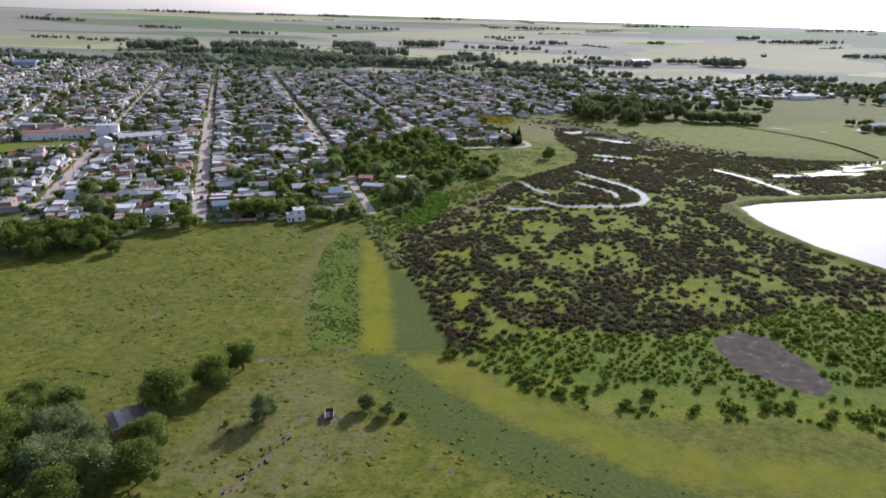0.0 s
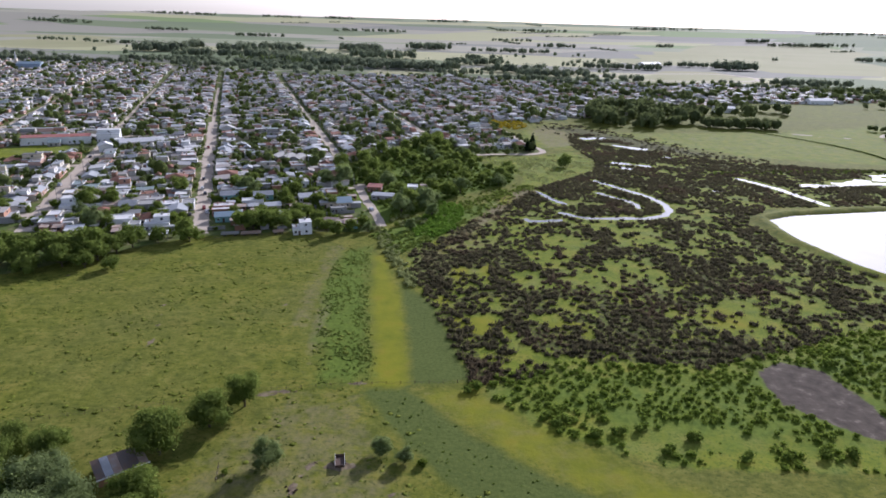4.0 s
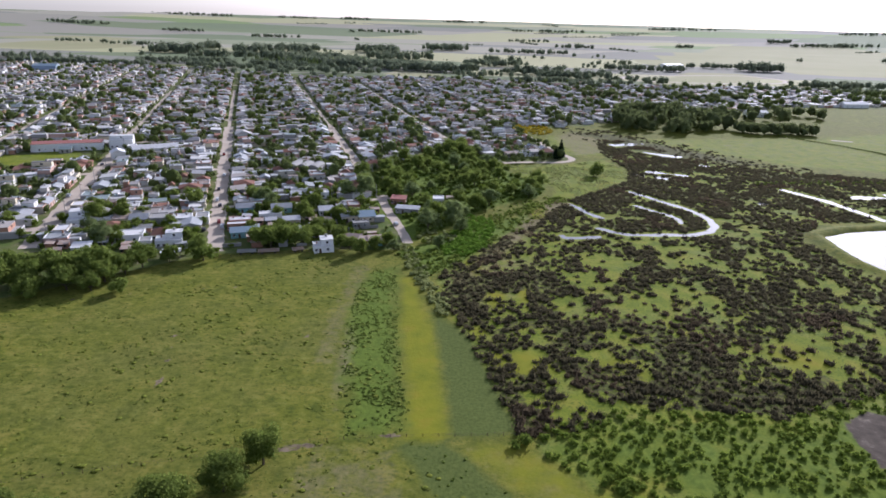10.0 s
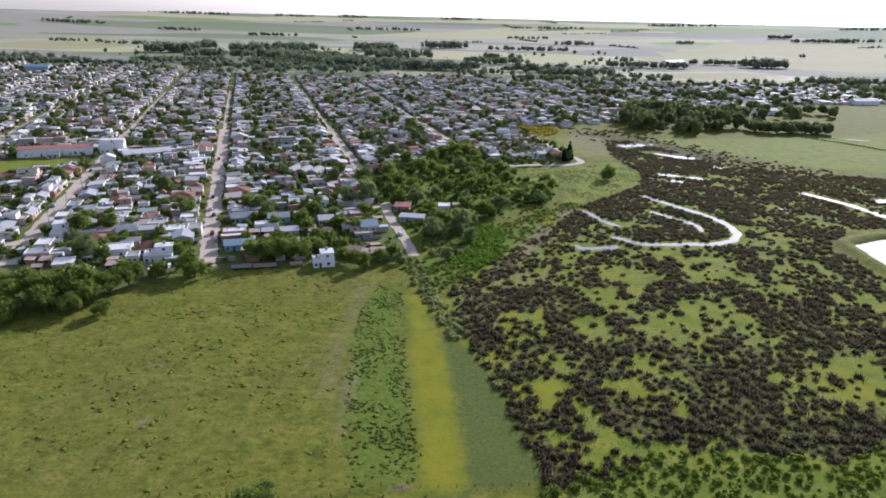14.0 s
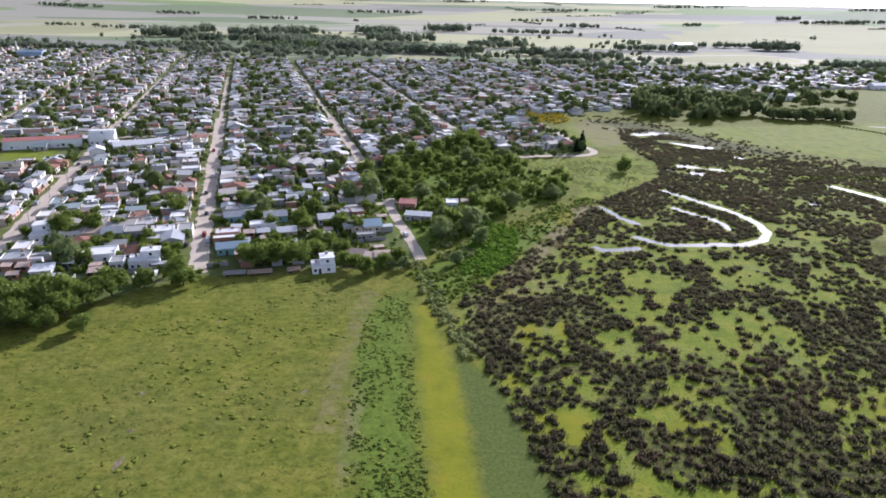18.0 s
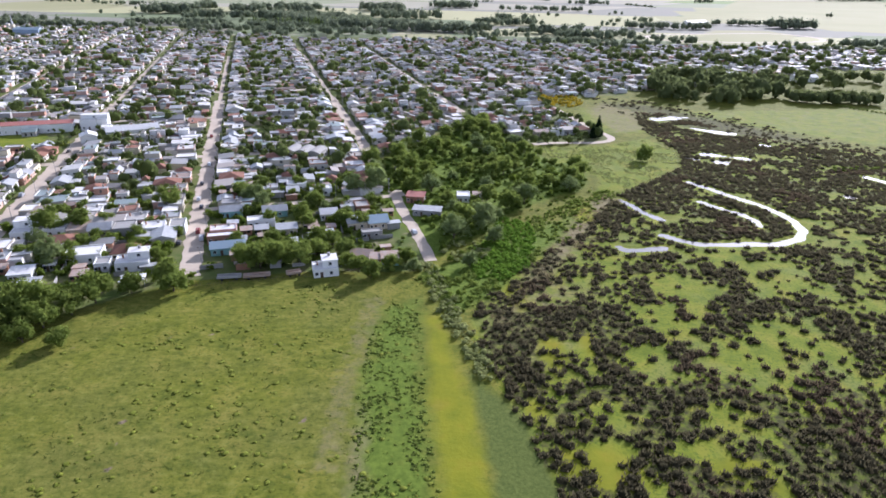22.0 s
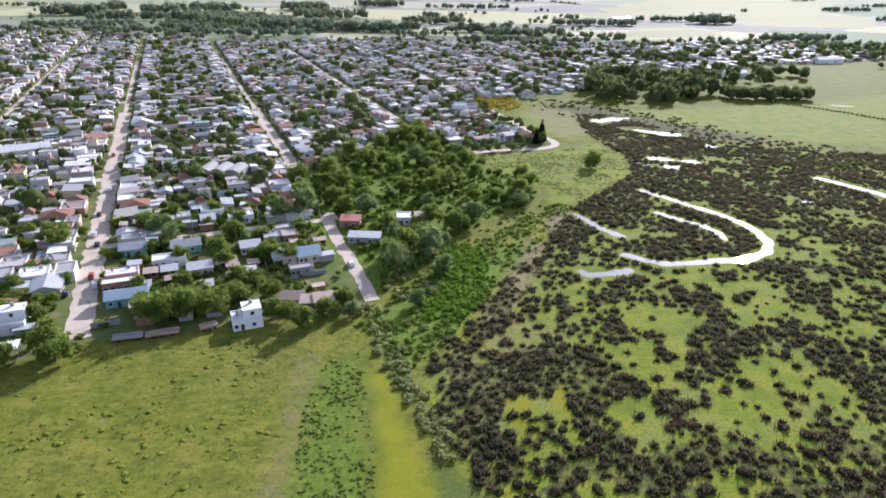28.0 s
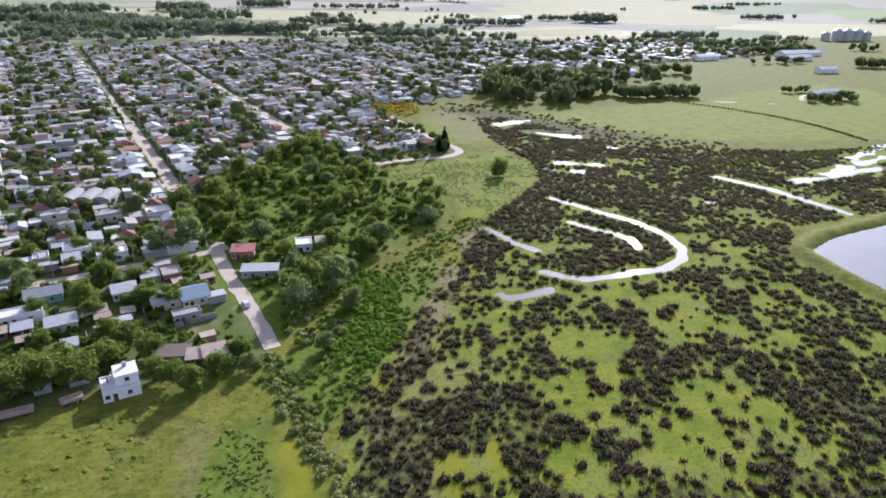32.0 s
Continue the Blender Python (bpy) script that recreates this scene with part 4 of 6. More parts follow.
def grove(rs, cx, cy, rx, ry, gap, lo, hi):
    out = []
    for _ in range(max(3, int(math.pi * rx * ry / gap ** 2))):
        a, q = rs.uniform(0, 6.28), math.sqrt(rs.random())
        h = rs.uniform(lo, hi)
        out.append((cx + math.cos(a) * q * rx, cy + math.sin(a) * q * ry, h * rs.uniform(0.7, 1.0), h))
    return out


POPLARS = [(-382 + 211 * t + 5 * math.sin(31 * t), 1305 + 80 * t + 7 * math.cos(47 * t), 4.2 + 1.2 * math.sin(90 * t), 17 + 4 * math.sin(60 * t)) for t in np.linspace(0, 1, 46)]
grove_rs = random.Random(17)
FARWOOD = []
# groves beyond the marsh and round the town: middle, half-width, half-depth, spacing, heights
for row in ((205, 655, 40, 22, 10, 6, 17), (245, 672, 38, 24, 10, 6, 19), (184, 690, 24, 22, 10, 8, 18), (290, 655, 22, 10, 5, 9, 12), (325, 652, 24, 10, 5, 9, 12), (228, 730, 50, 30, 12, 9, 22), (310, 742, 52, 26, 14, 7, 17), (395, 770, 40, 20, 12, 8, 14), (455, 613, 26, 9, 6, 6, 9), (452, 655, 14, 5, 6, 5, 8), (690, 800, 22, 10, 6, 9, 13), (590, 840, 45, 10, 12, 7, 12)):
    FARWOOD += grove(grove_rs, *row)
for row in ((640, 950, 50, 10, 12, 7, 12), (-766, 1245, 40, 24, 9, 9, 15), (-690, 1235, 50, 22, 9, 9, 15), (-600, 1240, 60, 16, 9, 8, 13), (-660, 1640, 60, 60, 13, 14, 26), (-630, 1790, 26, 40, 14, 16, 28), (-500, 1730, 50, 50, 13, 14, 24), (-412, 1800, 60, 60, 14, 14, 24), (-254, 1420, 80, 60, 12, 12, 20), (-330, 1300, 60, 30, 10, 9, 14)):
    FARWOOD += grove(grove_rs, *row)
for row in ((-204, 1870, 60, 70, 14, 15, 26), (-81, 1290, 40, 24, 10, 12, 20), (-10, 1275, 60, 26, 10, 12, 22), (95, 1460, 66, 30, 12, 12, 18), (-22, 2090, 70, 60, 15, 14, 24), (222, 1215, 75, 24, 10, 10, 16), (413, 1440, 90, 26, 11, 10, 16), (600, 1570, 70, 20, 12, 10, 15), (675, 1500, 50, 30, 10, 14, 24), (640, 1150, 80, 26, 11, 9, 15)):
    FARWOOD += grove(grove_rs, *row)
for row in ((150, 1110, 70, 16, 9, 8, 13), (146, 1275, 60, 20, 11, 9, 14), (230, 2010, 130, 30, 15, 10, 17), (436, 2440, 70, 30, 16, 12, 20), (-947, 4200, 125, 40, 22, 12, 20), (-600, 4300, 120, 40, 22, 12, 20), (55, 4300, 170, 40, 22, 12, 20), (907, 2710, 42, 20, 13, 12, 18), (1456, 3080, 60, 25, 14, 14, 22), (1600, 2880, 190, 30, 15, 12, 20)):
    FARWOOD += grove(grove_rs, *row)
for row in ((1352, 2040, 78, 26, 12, 10, 16), (1187, 1615, 60, 22, 10, 10, 15), (1317, 1655, 9, 6, 8, 10, 13), (1430, 1490, 40, 22, 10, 10, 15), (980, 1930, 14, 9, 9, 10, 14), (-1700, 3100, 150, 30, 17, 12, 20), (-1150, 2900, 90, 30, 17, 10, 18), (-1500, 4100, 200, 40, 22, 14, 22), (-700, 2700, 100, 25, 17, 10, 18), (-300, 3300, 160, 30, 20, 12, 20)):
    FARWOOD += grove(grove_rs, *row)
for row in ((500, 3600, 200, 30, 22, 12, 20), (1300, 3900, 220, 30, 22, 12, 20), (2200, 3600, 200, 30, 22, 12, 20), (300, 2900, 120, 20, 17, 10, 16), (-900, 1900, 60, 14, 13, 9, 15), (-1100, 2000, 90, 12, 13, 8, 13), (-1250, 1760, 40, 12, 12, 8, 13), (1700, 2300, 120, 20, 15, 10, 16), (820, 1100, 60, 14, 10, 8, 13), (-480, 1560, 120, 16, 12, 9, 15)):
    FARWOOD += grove(grove_rs, *row)
for row in ((-520, 1330, 90, 26, 11, 9, 15), (-420, 1230, 60, 24, 11, 9, 15), (-300, 1200, 70, 20, 13, 9, 16), (-180, 1180, 60, 20, 13, 9, 16), (60, 1190, 50, 16, 12, 9, 15), (-150, 1330, 90, 40, 13, 12, 20), (-330, 1500, 90, 60, 15, 12, 22), (-850, 1330, 90, 26, 12, 9, 16), (-120, 1600, 80, 60, 16, 14, 22)):
    FARWOOD += grove(grove_rs, *row)
for _ in range(5):
    FARWOOD += grove(grove_rs, grove_rs.uniform(-760, 260), grove_rs.uniform(1190, 2100), grove_rs.uniform(30, 90), grove_rs.uniform(10, 26), 12, 11, 22)
for _ in range(14):
    FARWOOD += grove(grove_rs, grove_rs.uniform(200, 900), grove_rs.uniform(900, 1180), grove_rs.uniform(20, 55), grove_rs.uniform(8, 16), 11, 8, 13)
for _ in range(24):
    # field hedges
    hx, hy, way = grove_rs.uniform(-2600, 2600), grove_rs.uniform(1900, 4300), grove_rs.choice((0.3, 0.3, 1.87))
    if abs(hx) > 0.75 * hy:
        continue
    for k in range(grove_rs.randint(6, 24)):
        h = grove_rs.uniform(5, 11)
        FARWOOD.append((hx + math.cos(way) * k * 11 + grove_rs.uniform(-3, 3), hy + math.sin(way) * k * 11 + grove_rs.uniform(-3, 3), h * 1.1, h))


for _ in range(900):
    # loose trees and clumps behind the town
    tx, ty = grove_rs.uniform(-800, 420), grove_rs.uniform(1090, 1900)
    if value_noise(tx, ty, 70) + 0.25 * (ty < 1300) > 0.62 and not any(inside(tx, ty, q) for q in CROPS):
        h = grove_rs.uniform(5, 15)
        FARWOOD.append((tx, ty, h * grove_rs.uniform(0.7, 1.1), h))


# ---- houses ----
def ring_mesh(name, w, d, z0, z1, t, material):
    """A low wall round a flat roof, one closed loop."""
    loops = [[(sx * (w / 2 - q), sy * (d / 2 - q), z) for sx, sy in ((-1, -1), (1, -1), (1, 1), (-1, 1))] for q, z in ((0, z0), (0, z1), (t, z1), (t, z0))]
    return mesh_of(name, [v for l in loops for v in l], [(4 * a + k, 4 * a + (k + 1) % 4, 4 * ((a + 1) % 4) + (k + 1) % 4, 4 * ((a + 1) % 4) + k) for a in range(4) for k in range(4)], material)


def slab(w, d, z, t, over=0.0):
    return Solid().box(-w / 2 - over, -d / 2 - over, z, w / 2 + over, d / 2 + over, z + t)


def pitched_roof(w, d, h, rise, over=0.4, gable=True):
    a, b = w / 2 + over, d / 2 + over
    k = 0 if gable else min(b, a * 0.8)
    top = [(-a + k, 0, h + rise), (a - k, 0, h + rise)]
    low = [(-a, -b, h - 0.1), (a, -b, h - 0.1), (a, b, h - 0.1), (-a, b, h - 0.1)]
    under = [(x, y, z - 0.15) for x, y, z in low + top]
    return Solid().add(low + top + under, [(0, 1, 5, 4), (2, 3, 4, 5), (1, 2, 5), (3, 0, 4), (6, 10, 11, 7), (8, 11, 10, 9), (0, 6, 7, 1), (2, 8, 9, 3), (1, 7, 8, 2), (3, 9, 6, 0)])


def lean_roof(w, d, h, rise, over=0.35):
    a, b = w / 2 + over, d / 2 + over
    return Solid().add([(-a, -b, h), (a, -b, h), (a, b, h + rise), (-a, b, h + rise), (-a, -b, h + 0.14), (a, -b, h + 0.14), (a, b, h + rise + 0.14), (-a, b, h + rise + 0.14)],
                       [(0, 3, 2, 1), (4, 5, 6, 7), (0, 1, 5, 4), (1, 2, 6, 5), (2, 3, 7, 6), (3, 0, 4, 7)])


def barrel_roof(w, d, h, rise, n=10):
    ring = [(-w / 2 + w * k / n, h + rise * math.sin(math.pi * k / n)) for k in range(n + 1)]
    v = [(x, y, z) for y in (-d / 2 - 0.3, d / 2 + 0.3) for x, z in ring]
    v += [(x, y, z - 0.15) for x, y, z in v]
    m = n + 1
    f = [(k, k + 1, m + k + 1, m + k) for k in range(n)] + [(2 * m + k, 3 * m + k, 3 * m + k + 1, 2 * m + k + 1) for k in range(n)] + [(k, 2 * m + k, 2 * m + k + 1, k + 1) for k in range(n)] + [(m + k, m + k + 1, 3 * m + k + 1, 3 * m + k) for k in range(n)]
    return Solid().add(v, f)


def body_mesh(w, d, h, roof, wall):
    """Walls in one piece, with the gable or sloping top that the roof needs."""
    b, s = Solid(), 0
    base = [(-w / 2, -d / 2, -0.3), (w / 2, -d / 2, -0.3), (w / 2, d / 2, -0.3), (-w / 2, d / 2, -0.3)]
    back = h + d * 0.1 if roof == "lean" else h
    top = [(-w / 2, -d / 2, h), (w / 2, -d / 2, h), (w / 2, d / 2, back), (-w / 2, d / 2, back)]
    faces = [(0, 3, 2, 1), (0, 1, 5, 4), (2, 3, 7, 6)]
    if roof == "gable":
        b.add(base + top + [(-w / 2, 0, h + d * 0.22), (w / 2, 0, h + d * 0.22)], faces + [(1, 2, 6, 9, 5), (3, 0, 4, 8, 7), (4, 5, 9, 8), (6, 7, 8, 9)])
    elif roof == "barrel":
        b.add(base + top, faces + [(1, 2, 6, 5), (3, 0, 4, 7), (4, 5, 6, 7)])
        n = 8
        for y in (-d / 2, d / 2):
            b.add([(-w / 2 + w * k / n, y, h + w * 0.18 * math.sin(math.pi * k / n)) for k in range(n + 1)], [tuple(range(n + 1))])
    else:
        b.add(base + top, faces + [(1, 2, 6, 5), (3, 0, 4, 7), (4, 5, 6, 7)])
    return b.mesh("wall", wall)


def window_part(root, x, y, side, z=0.95, tall=1.2, wide=1.2, frame=M_WHITE, full=True):
    at = Matrix.Translation((x, y, z)) @ Matrix.Rotation(radians(90 * side), 4, "Z")
    if not full:
        return part("window", Solid().box(-wide / 2, -0.03, 0, wide / 2, 0.03, tall).mesh("window", M_GLASS), root, at=at)
    a, b, t = wide / 2, tall, 0.08
    v = [(sx * (a - q), y2, (q if sz < 0 else b - q)) for y2 in (-0.08, 0.02) for q in (0, t) for sx, sz in ((-1, -1), (1, -1), (1, 1), (-1, 1))]
    f = [(k, (k + 1) % 4, 4 + (k + 1) % 4, 4 + k) for k in range(4)] + [(8 + k, 12 + k, 12 + (k + 1) % 4, 8 + (k + 1) % 4) for k in range(4)] + [(k, 8 + k, 8 + (k + 1) % 4, (k + 1) % 4) for k in range(4)] + [(4 + k, 4 + (k + 1) % 4, 12 + (k + 1) % 4, 12 + k) for k in range(4)]
    win = part("window", mesh_of("window", v, f, frame), root, at=at)
    part("pane", Solid().box(-a + t, -0.03, t, a - t, 0.0, b - t).mesh("pane", M_GLASS), win)
    part("sill", Solid().box(-a - 0.1, -0.16, -0.08, a + 0.1, 0.02, 0).mesh("sill", M_CONCRETE), win)
    return win


def house(w, d, h, roof, label, wall=M_WALL, cover=M_ROOF, detail=2, tank=False, upper=0.0, shift=0.0, annexes=()):
    """A house at the origin, front towards -y. detail 2: framed windows; 1: plain dark panes."""
    root = tagged(new("house"), label, "house")
    part("wall", body_mesh(w, d, h, roof, wall), root)
    if roof == "flat":
        part("roof", slab(w - 0.5, d - 0.5, h, 0.12).mesh("roof", cover), root)
        part("parapet", ring_mesh("parapet", w + 0.02, d + 0.02, h - 0.05, h + 0.45, 0.22, wall), root)
    elif roof == "barrel":
        part("roof", barrel_roof(w + 0.2, d, h, w * 0.18).mesh("roof", cover), root)
    else:
        part("roof", (pitched_roof(w, d, h, d * (0.22 if roof == "gable" else 0.25), gable=roof == "gable") if roof in ("gable", "hip") else lean_roof(w, d, h, d * 0.1)).mesh("roof", cover), root)
    if upper:
        uw, ud = w * (0.62 if shift else 1) - 0.04, d * upper
        at = Matrix.Translation((shift * (w - uw) / 2, (d - ud) / 2 - 0.02, h))
        up = part("upper_storey", Solid().box(-uw / 2, -ud / 2, 0.1, uw / 2, ud / 2, 2.7).mesh("upper_storey", wall), root, at=at)
        part("upper_roof", slab(uw, ud, 2.7, 0.16, 0.12).mesh("upper_roof", cover), up)
        window_part(up, 0, -ud / 2, 0, 1.0, full=detail > 1)
    part("door", Solid().box(-0.5, -0.06, 0, 0.5, 0.04, 2.05).mesh("door", M_DARK), root, at=Matrix.Translation((-w * 0.18, -d / 2, 0)))
    for x, y, side in ((w * 0.2, -d / 2, 0), (-w * 0.38, -d / 2, 0), (w / 2, -d * 0.2, 1), (w / 2, d * 0.2, 1))[:2 * detail]:
        window_part(root, x, y, side, full=detail > 1)
    for ax, ay, aw, ad, ah, kind in annexes:
        at = Matrix.Translation((ax, ay, 0))
        wing = part("annex", body_mesh(aw, ad, ah, kind, M_WALL), root, at=at)
        roof_me = slab(aw - 0.3, ad - 0.3, ah, 0.14) if kind == "flat" else lean_roof(aw, ad, ah, ad * 0.1, 0.2) if kind == "lean" else pitched_roof(aw, ad, ah, ad * 0.22, 0.25)
        part("annex_roof", roof_me.mesh("annex_roof", M_ROOF), wing)
    if tank:
        t = Solid().tube((0, 0, 0), (0, 0, 1.15), 0.55, 0.5, 10)
        part("water_tank", t.mesh("water_tank", M_CONCRETE), root, "rooftop water tank", Matrix.Translation((w * 0.2, d * 0.3, h + (2.86 if upper else 0.12))))
        part("chimney", Solid().box(-0.25, -0.25, 0, 0.25, 0.25, 1.3).mesh("chimney", M_BRICK), root, at=Matrix.Translation((-w * 0.3, d * 0.15, h + 0.1)))
    return root


BUILT = []
GRID_TURN = math.degrees(math.atan2(ACROSS.y, ACROSS.x))


def claim(x, y, w, d, turn):
    """Marks a plot as built on, as circles along its longer side."""
    a = radians(turn)
    along = Vector((math.cos(a), math.sin(a))) if w > d else Vector((-math.sin(a), math.cos(a)))
    long, short = max(w, d), min(w, d)
    n = max(1, int(round(long / short)))
    for k in range(n):
        q = (k + 0.5) / n - 0.5
        BUILT.append((x + along.x * q * long, y + along.y * q * long, short / 2))


def lot(fx, fy, w, d, h, roof, label, wall=M_WHITE, cover=M_ZINC, turn=GRID_TURN, **more):
    """A single house whose front stands with its middle at fx, fy."""
    a = radians(turn)
    x, y = fx - math.sin(a) * d / 2, fy + math.cos(a) * d / 2
    ob = house(w, d, h, roof, label, wall, cover, **more)
    ob.matrix_basis = Matrix.Translation((x, y, 0)) @ Matrix.Rotation(a, 4, "Z")
    claim(x, y, w, d, turn)
    return ob


lot(-51.5, 296.5, 8.5, 7.5, 2.6, "flat", "white two-level cube house at the pasture's edge", cover=M_MEMBRANE, turn=17, upper=0.75, shift=1, tank=True)
lot(-42, 309.5, 8, 5, 2.6, "lean", "low shack with a dark patched tin roof", M_CONCRETE, M_IRON, turn=-8)
lot(-36, 307, 4, 5, 2.5, "lean", "narrow brick lean-to with a rusty roof", M_BRICK, M_RUST, turn=0)
lot(-30.5, 307, 6, 5.5, 2.9, "lean", "small teal house with a rust-streaked pale roof", M_TEAL, M_RUST, turn=10)
lot(-47, 341, 8, 7, 3.0, "lean", "house with a wide sloping zinc roof", M_CREAM, M_ZINC)
lot(-38.5, 342, 8, 9, 3.1, "gable", "house with a blue-grey pitched sheet roof", M_CREAM, M_BLUE)
lot(-60.5, 351, 7, 7, 3.0, "gable", "white house with a pale pitched roof", M_WHITE, M_MEMBRANE)
lot(-54, 359, 6, 7, 3.1, "flat", "grey block house with a flat roof", M_CONCRETE, M_ZINC, tank=True)
lot(-47.5, 360, 6, 8, 3.2, "flat", "unfinished brick house with a flat concrete roof", M_BRICK, M_CONCRETE)
lot(-84, 353, 10, 7, 3.0, "gable", "teal-walled house with a pale zinc roof", M_TEAL, M_ZINC)
lot(-82.5, 379.5, 5.5, 6, 2.9, "lean", "small white annex with a bright metal roof", M_WHITE, M_ZINC)
lot(-83, 389, 9, 6, 3.2, "flat", "white house with a broad pale flat roof", M_WHITE, M_MEMBRANE)
lot(-70, 382, 10, 6.5, 3.3, "flat", "long white house with a flat pale roof", M_WHITE, M_MEMBRANE, tank=True)
lot(-40, 332, 8, 4, 2.6, "flat", "low unfinished concrete outbuilding", M_CONCRETE, M_CONCRETE)
lot(-74, 333, 8, 5.5, 2.8, "lean", "low house with a bright sheet roof", M_CREAM, M_ZINC)
lot(-86.5, 341, 11, 5.5, 3.0, "flat", "long house with a bright white membrane roof", M_WHITE, M_MEMBRANE)
lot(-91, 313, 12, 7, 3.0, "gable", "wide house with a pale blue-grey pitched roof", M_TEAL, M_BLUE)
lot(-97, 323, 10, 4.5, 3.1, "flat", "brick house with an orange-brown front", M_BRICK, M_MEMBRANE)
lot(-98, 329, 10, 6, 3.2, "flat", "peach-coloured house with a pale flat roof", M_PINK, M_MEMBRANE, tank=True)
lot(-102, 351, 9, 7, 3.1, "gable", "corner house with a pale green-grey metal roof", M_TEAL, M_ZINC)
lot(-26, 375, 8, 6, 3.2, "lean", "brick house with a red sheet roof beside the track", M_BRICK, M_RED, turn=-6)
lot(-20, 358, 12, 5, 2.8, "lean", "low house with a wide grey sheet roof under trees", M_CONCRETE, M_ZINC, turn=-8)
lot(-4, 377, 6, 7, 3.1, "flat", "white house in the wood with a flat roof", M_WHITE, M_MEMBRANE, turn=0)
lot(3, 378, 5, 6, 2.8, "lean", "pinkish annex with a worn tin roof in the wood", M_PINK, M_RUST, turn=0)
for k in range(3):
    lot(-101 + 7.2 * k, 446 - 1.3 * k, 7, 13, 4.0, "barrel", "workshop hall with a curved grey metal roof", M_CONCRETE, M_CONCRETE, turn=-10)
lot(-119, 297, 11, 8, 3.2, "flat", "white two-level house with a roof terrace", M_WHITE, M_MEMBRANE, upper=0.6, shift=1, tank=True)
lot(-129, 296, 5, 6, 3.0, "flat", "white low wing with a flat roof", M_WHITE, M_CONCRETE)
lot(-139, 302, 12, 9, 3.2, "flat", "broad white house with a pale flat roof", M_WHITE, M_MEMBRANE)
lot(-126, 306.5, 9, 8, 3.0, "hip", "house with a hipped clay-tile roof", M_CREAM, M_TILE)
lot(-152, 287, 7, 6, 2.8, "lean", "small white house with a sloping pale roof", M_WHITE, M_MEMBRANE)
lot(-172, 321, 9, 12, 3.3, "flat", "large white house with stepped flat roofs", M_WHITE, M_MEMBRANE, upper=0.5, tank=True)
lot(-163, 326, 8, 9, 3.2, "flat", "white corner house with a flat roof", M_WHITE, M_CONCRETE)
lot(-154, 326, 7, 8, 3.2, "lean", "ochre house with a brown sheet roof", M_CREAM, M_RUST)
lot(-146, 327, 8, 8, 3.0, "gable", "grey house with a zinc roof on the cross street", M_CONCRETE, M_ZINC)
lot(-137, 328, 8, 9, 3.2, "flat", "house with grey walls and a flat roof", M_CONCRETE, M_CONCRETE)
lot(-126, 329, 9, 8, 3.2, "flat", "white house with a pale roof on the cross street", M_WHITE, M_MEMBRANE, tank=True)
lot(-117, 331, 6, 9, 3.4, "flat", "white corner house with a flat roof", M_WHITE, M_CONCRETE)

# long buildings by the sports ground
lot(-272, 489, 46, 8, 5.5, "lean", "long white stand with a red-brown roof beside the sports ground", M_WHITE, M_RED, turn=20)
lot(-240, 503, 16, 10, 6.0, "flat", "white two-level club building with flat roofs", M_WHITE, M_MEMBRANE, upper=0.6)
lot(-208, 489, 30, 10, 4.0, "gable", "long white hall with a pale pitched roof", M_WHITE, M_MEMBRANE, turn=32)
lot(-223, 474, 9, 9, 4.5, "gable", "white gabled end hall beside the street", M_WHITE, M_MEMBRANE, turn=120)


def carport(x, y, turn):
    root = tagged(new("carport"), "open carport with a flat white roof on thin posts", "carport")
    part("roof", slab(8, 5, 2.6, 0.25).mesh("roof", M_WHITE), root)
    post = Solid().box(-0.09, -0.09, 0, 0.09, 0.09, 2.6).mesh("post", M_CONCRETE)
    for px in (-3.7, 0, 3.7):
        for py in (-2.2, 2.2):
            part("post", post, root, at=Matrix.Translation((px, py, 0)))
    root.matrix_basis = pose(x, y, 0, 0, 0, turn)
    BUILT.append((x, y, 4))


carport(-114, 287, GRID_TURN)


def church(x, y, turn):
    root = tagged(new("church"), "distant church with a blue roof and a pointed spire", "church")
    part("wall", body_mesh(36, 14, 8, "gable", M_CHURCH), root)
    part("roof", pitched_roof(36, 14, 8, 3.1).mesh("roof", M_BLUE), root)
    part("tower", Solid().box(-2.2, -2.2, 0, 2.2, 2.2, 15).mesh("tower", M_CREAM), root, at=Matrix.Translation((-20.3, 0, 0)))
    part("spire", Solid().tube((0, 0, 15), (0, 0, 27), 2.0, 0.1, 8).mesh("spire", M_ZINC), root, at=Matrix.Translation((-20.3, 0, 0)))
    root.matrix_basis = pose(x, y, 0, 0, 0, turn)
    BUILT.append((x, y, 26))


church(-645, 1088, 5)
